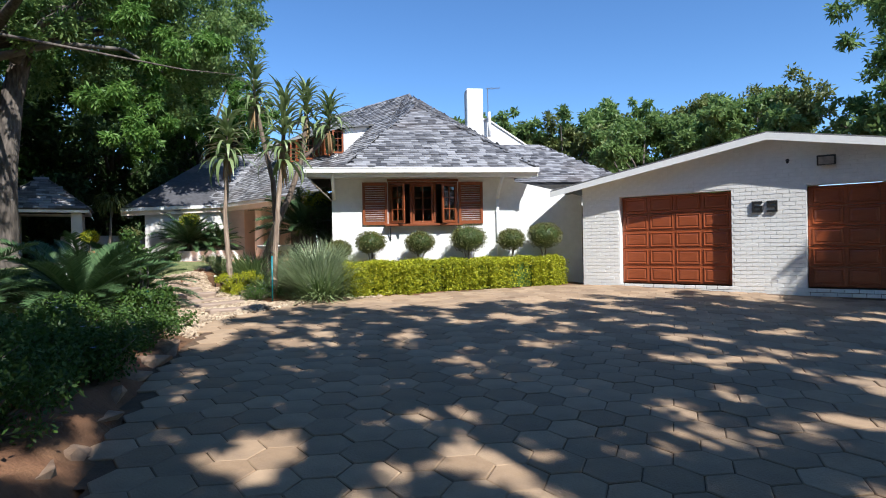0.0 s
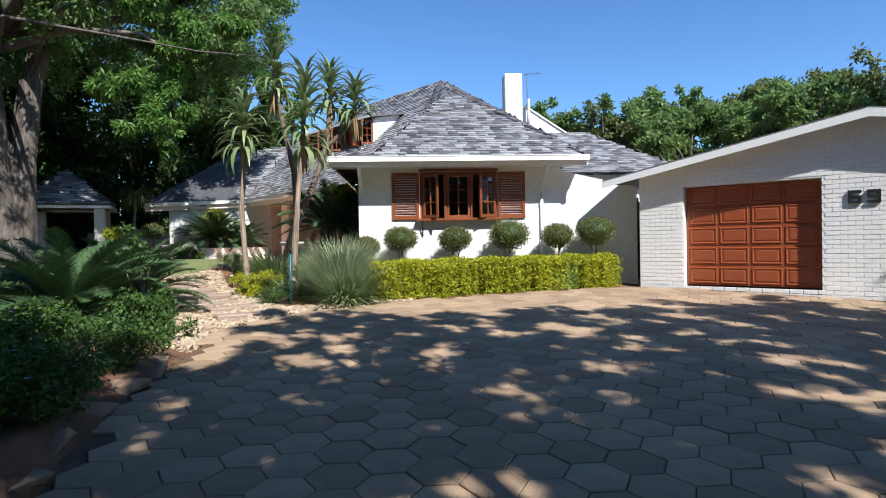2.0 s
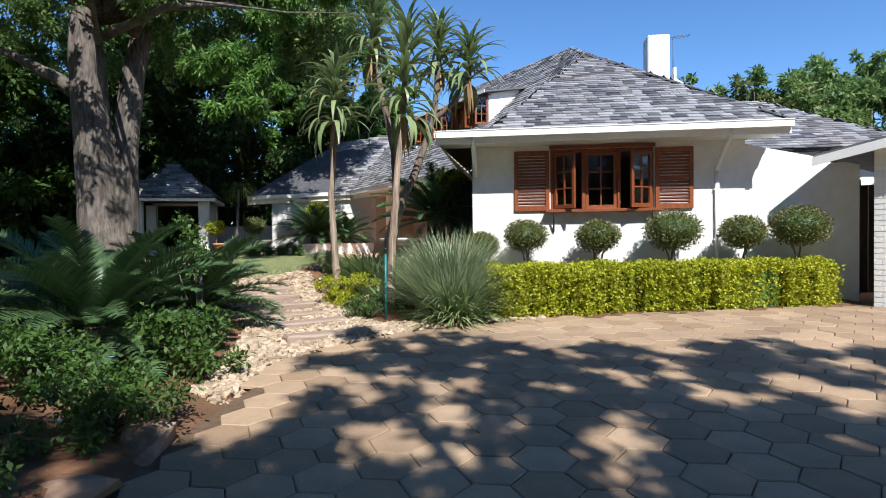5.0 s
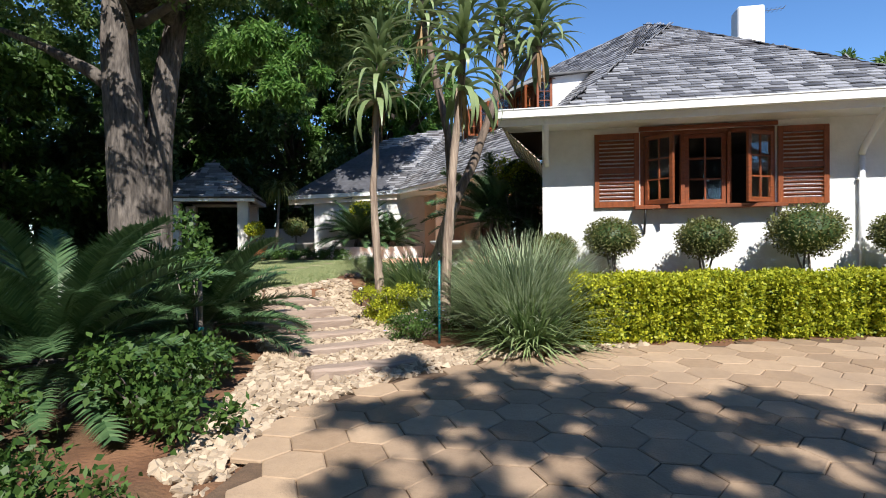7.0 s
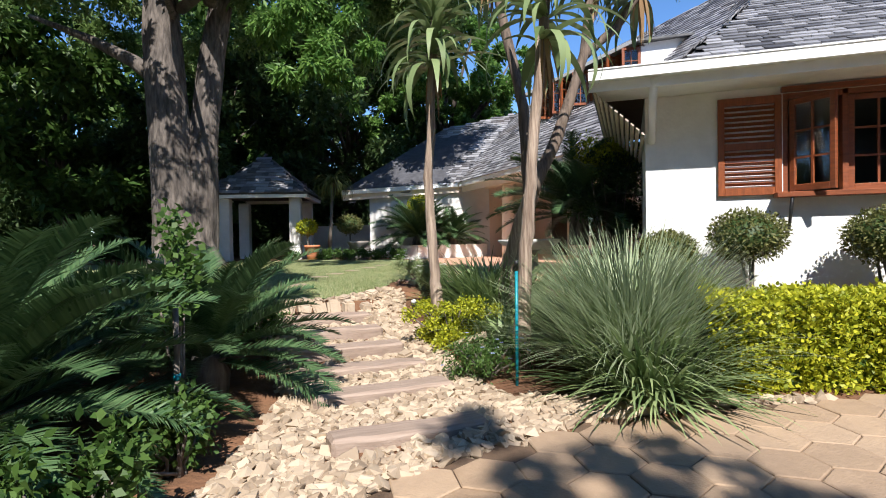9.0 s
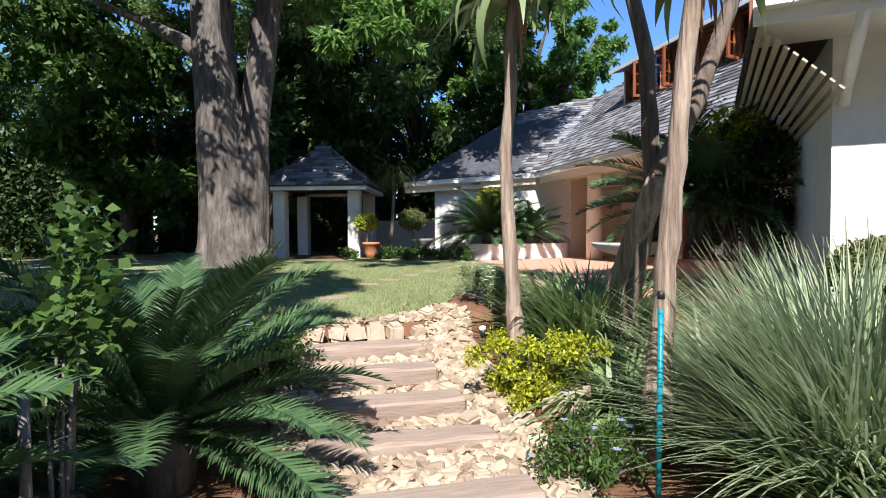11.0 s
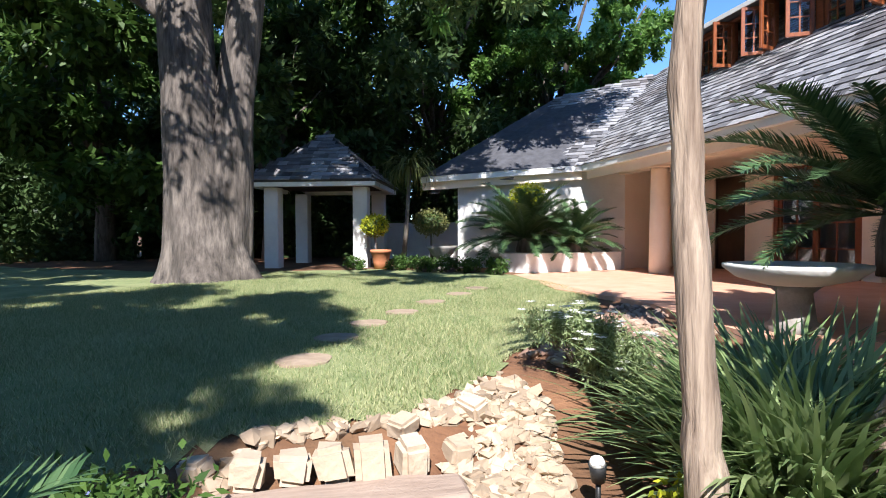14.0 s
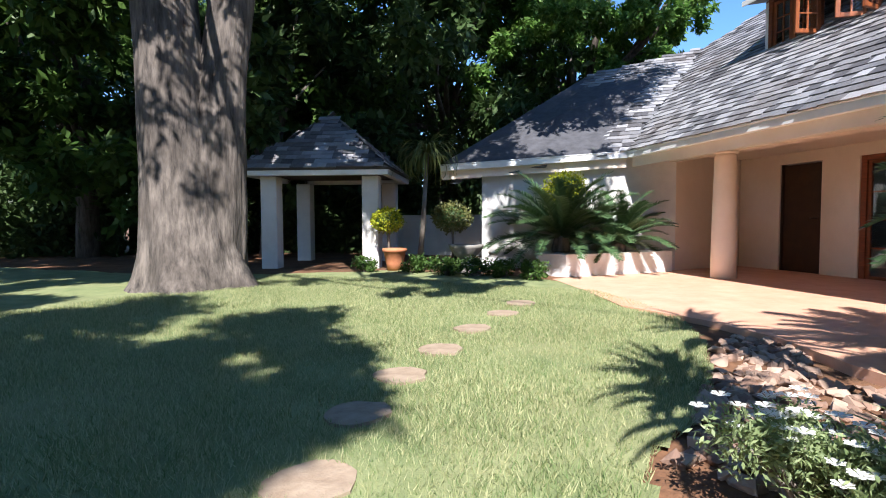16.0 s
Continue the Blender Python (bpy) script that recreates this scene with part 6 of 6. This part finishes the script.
for i, (x, y) in enumerate([(-2.75, 3.2), (-2.8, 5.0), (-3.0, 6.2), (-2.9, 7.6), (-3.8, 3.2), (-4.4, 3.9), (-4.3, 6.1), (-5.9, 5.8), (-6.2, 7.2), (-6.4, 9.2), (-6.6, 10.6), (-2.6, 4.1), (-2.65, 5.7), (-2.5, 2.5), (-3.2, 2.4), (-6.0, 11.2), (-5.6, 12.3), (-6.6, 11.9), (-5.0, 12.6)]):
    shrub("bed_plant", x, y, mound(rnd, 0.42, 0.40, 26, 0.16), 3000, 0.05, 0.025, M_LEAF_MID, "low leafy ground cover in the shaded flower bed", 600 + i, (5, 0.02, M_BLUEFLOWER) if i % 3 == 0 else None)

# garden stakes
st = thing("garden_stake", (-2.05, 12.2, hz(-2.05, 12.2)), "teal plastic garden stake with black top", "stake")
part("rod", tube([(0, 0, -0.1), (0.01, 0, 0.95)], [0.014, 0.014], 8), M_TEAL, st)
part("cap", tube([(0.01, 0, 1.0), (0.01, 0, 1.04)], [0.018, 0.018], 8), M_BLACK, st)
st = thing("garden_stake", (-3.84, 10.35, hz(-3.84, 10.35)), "grey wooden stake beside a climbing rose", "stake")
part("rod", tube([(0, 0, -0.1), (0, 0, 0.9)], [0.02, 0.018], 8), M_BRANCH, st)
part("tie", tube([(0, 0, 0.45), (0, 0, 0.49)], [0.024, 0.024], 8), M_TEAL, st, "blue tie")

# lawn blades
rng = np.random.default_rng(17)
n = 330000
bx, by = rng.uniform(-11.5, -4.2, n), rng.uniform(11.2, 20.5, n)
ok = in_poly(bx, by, LAWN)
for x, y, r in FLAGS:
    ok &= (bx - x) ** 2 + (by - y) ** 2 > (r * 1.02) ** 2
bx, by = bx[ok], by[ok]
n = len(bx)
bz = height(bx, by)
az = rng.uniform(0, 6.283, n)
h = rng.uniform(0.025, 0.055, n)
w = 0.0035
lean = rng.normal(0, 0.02, (n, 2))
v = np.empty((n, 3, 3))
v[:, 0] = np.stack([bx - np.cos(az) * w, by - np.sin(az) * w, bz], 1)
v[:, 1] = np.stack([bx + np.cos(az) * w, by + np.sin(az) * w, bz], 1)
v[:, 2] = np.stack([bx + lean[:, 0], by + lean[:, 1], bz + h], 1)
tagged(mesh_from("lawn_grass", (v.reshape(-1, 3), np.arange(n * 3).reshape(n, 3)), M_BLADE), "short green and straw-coloured lawn grass", "grass", kind="stuff")

# ---- slates ----
lay_slates(ROOF_FACES[0], roof, True, 1, limit=300)
for i, pts in enumerate(ROOF_FACES[1:]):
    lay_slates(pts, roof, False, 2 + i)
lay_slates([RW[3], RW[2], RW[1], RW[0]], wing_roof, False, 8)
lay_slates([RW[2], RW[4], RW[1]], wing_roof, False, 9)
for i, fc in enumerate(PFACES):
    lay_slates(fc, pv, False, 20 + i)

# ---- painted bricks of the garage front ----
gbk = tagged(new("garage_brickwork"), "white painted face bricks of the garage front", "brickwork", kind="structure")
gbk.matrix_basis = GM.copy()
BW, BH = 0.232, 0.086
brick_me = None
bl, bh = BW - 0.007, BH - 0.009
bq = [(0, 0.014, 0), (bl, 0.014, 0), (bl, 0.014, bh), (0, 0.014, bh), (0.004, 0.0, 0.004), (bl - 0.004, 0.0, 0.004), (bl - 0.004, 0.0, bh - 0.004), (0.004, 0.0, bh - 0.004)]
bqf = [(4, 5, 6, 7), (0, 1, 5, 4), (1, 2, 6, 5), (2, 3, 7, 6), (3, 0, 4, 7)]
rnd = random.Random(66)
spots = []
for r in range(-2, 37):
    z = r * BH
    x = GX0 - (0.5 * BW if r % 2 else 0)
    while x < GX1:
        a, b = max(x, GX0), min(x + bl, GX1)
        for dx in DOORS:
            if z + bh > 0 and z < DH:
                if a < dx < b:
                    b = dx - 0.004
                elif a < dx + DW < b:
                    a = dx + DW + 0.004
                elif dx <= a and b <= dx + DW:
                    b = a
        if b - a > 0.04 and z + bh < gable_z((a + b) / 2) - 0.02:
            spots.append((a, z, (b - a) / bl))
        x += BW
spots.sort(key=lambda q: abs(q[0] - 0.5) + 0.3 * abs(q[1] - 1))
wv, wf, k = [], [], 0
for i, (x, z, sx) in enumerate(spots):
    m = Matrix.Translation((x, -0.002 + rnd.uniform(-0.002, 0.002), z)) @ Matrix.Diagonal((sx, 1, 1, 1))
    if i < 300:
        if brick_me is None:
            ob = part("brick", (bq, bqf), M_PLASTER, gbk)
            brick_me = ob.data
        else:
            ob = new("brick", brick_me)
            ob.parent = gbk
        ob.matrix_basis = m
    else:
        wv.extend(m @ Vector(c) for c in bq)
        wf.extend(tuple(a + k for a in f) for f in bqf)
        k += 8
ob = part("bricks", (wv, wf), M_PLASTER, gbk)
ob["kind"] = "stuff"

# ---- hexagonal pavers ----
HEXR = 0.21
hex_me = None


def hex_mesh(r, z0, z1):
    ring = lambda s, z: [(r * s * math.cos(math.pi / 3 * k), r * s * math.sin(math.pi / 3 * k), z) for k in range(6)]
    v = ring(1.0, z0) + ring(1.0, z1 - 0.006) + ring(0.955, z1)
    f = [(k, (k + 1) % 6, 6 + (k + 1) % 6, 6 + k) for k in range(6)] + [(6 + k, 6 + (k + 1) % 6, 12 + (k + 1) % 6, 12 + k) for k in range(6)] + [tuple(range(12, 18))]
    return v, f


rnd = random.Random(4)
hv, hf, k = [], [], 0
bv, bf = hex_mesh(HEXR - 0.0035, -0.03, 0.0)
slope = math.atan(0.04)
made = 0
cells = []
for i in range(-12, 64):
    for j in range(-16, 46):
        x = i * HEXR * 1.5
        y = (j + 0.5 * (i % 2)) * HEXR * math.sqrt(3)
        d = x - float(edge_x(y))
        if x > 19 or y < -5 or y > 14.3 or d < 0.10:
            continue
        q = GM.inverted() @ Vector((x, y, 0.6))
        if q.y > -0.15 and q.x > GX0 - 0.2:
            continue
        cells.append((x, y))
cells.sort(key=lambda c: (c[0] - 0.3) ** 2 + (c[1] - 5.5) ** 2)
for x, y in cells:
    m = Matrix.Translation((x, y, float(drive_z(y)) + rnd.uniform(-0.004, 0.004))) @ Euler((slope + rnd.uniform(-0.008, 0.008), rnd.uniform(-0.008, 0.008), rnd.uniform(-0.02, 0.02))).to_matrix().to_4x4()
    if made < 300:
        if hex_me is None:
            ob = part("paver", (bv, bf), M_PAVER_OB, driveway)
            hex_me = ob.data
        else:
            ob = new("paver", hex_me)
            ob.parent = driveway
        ob.matrix_basis = m
        made += 1
    else:
        hv.extend(m @ Vector(c) for c in bv)
        hf.extend(tuple(a + k for a in f) for f in bf)
        k += len(bv)
ob = part("pavers", (hv, hf), M_PAVER, driveway)
ob["kind"] = "stuff"
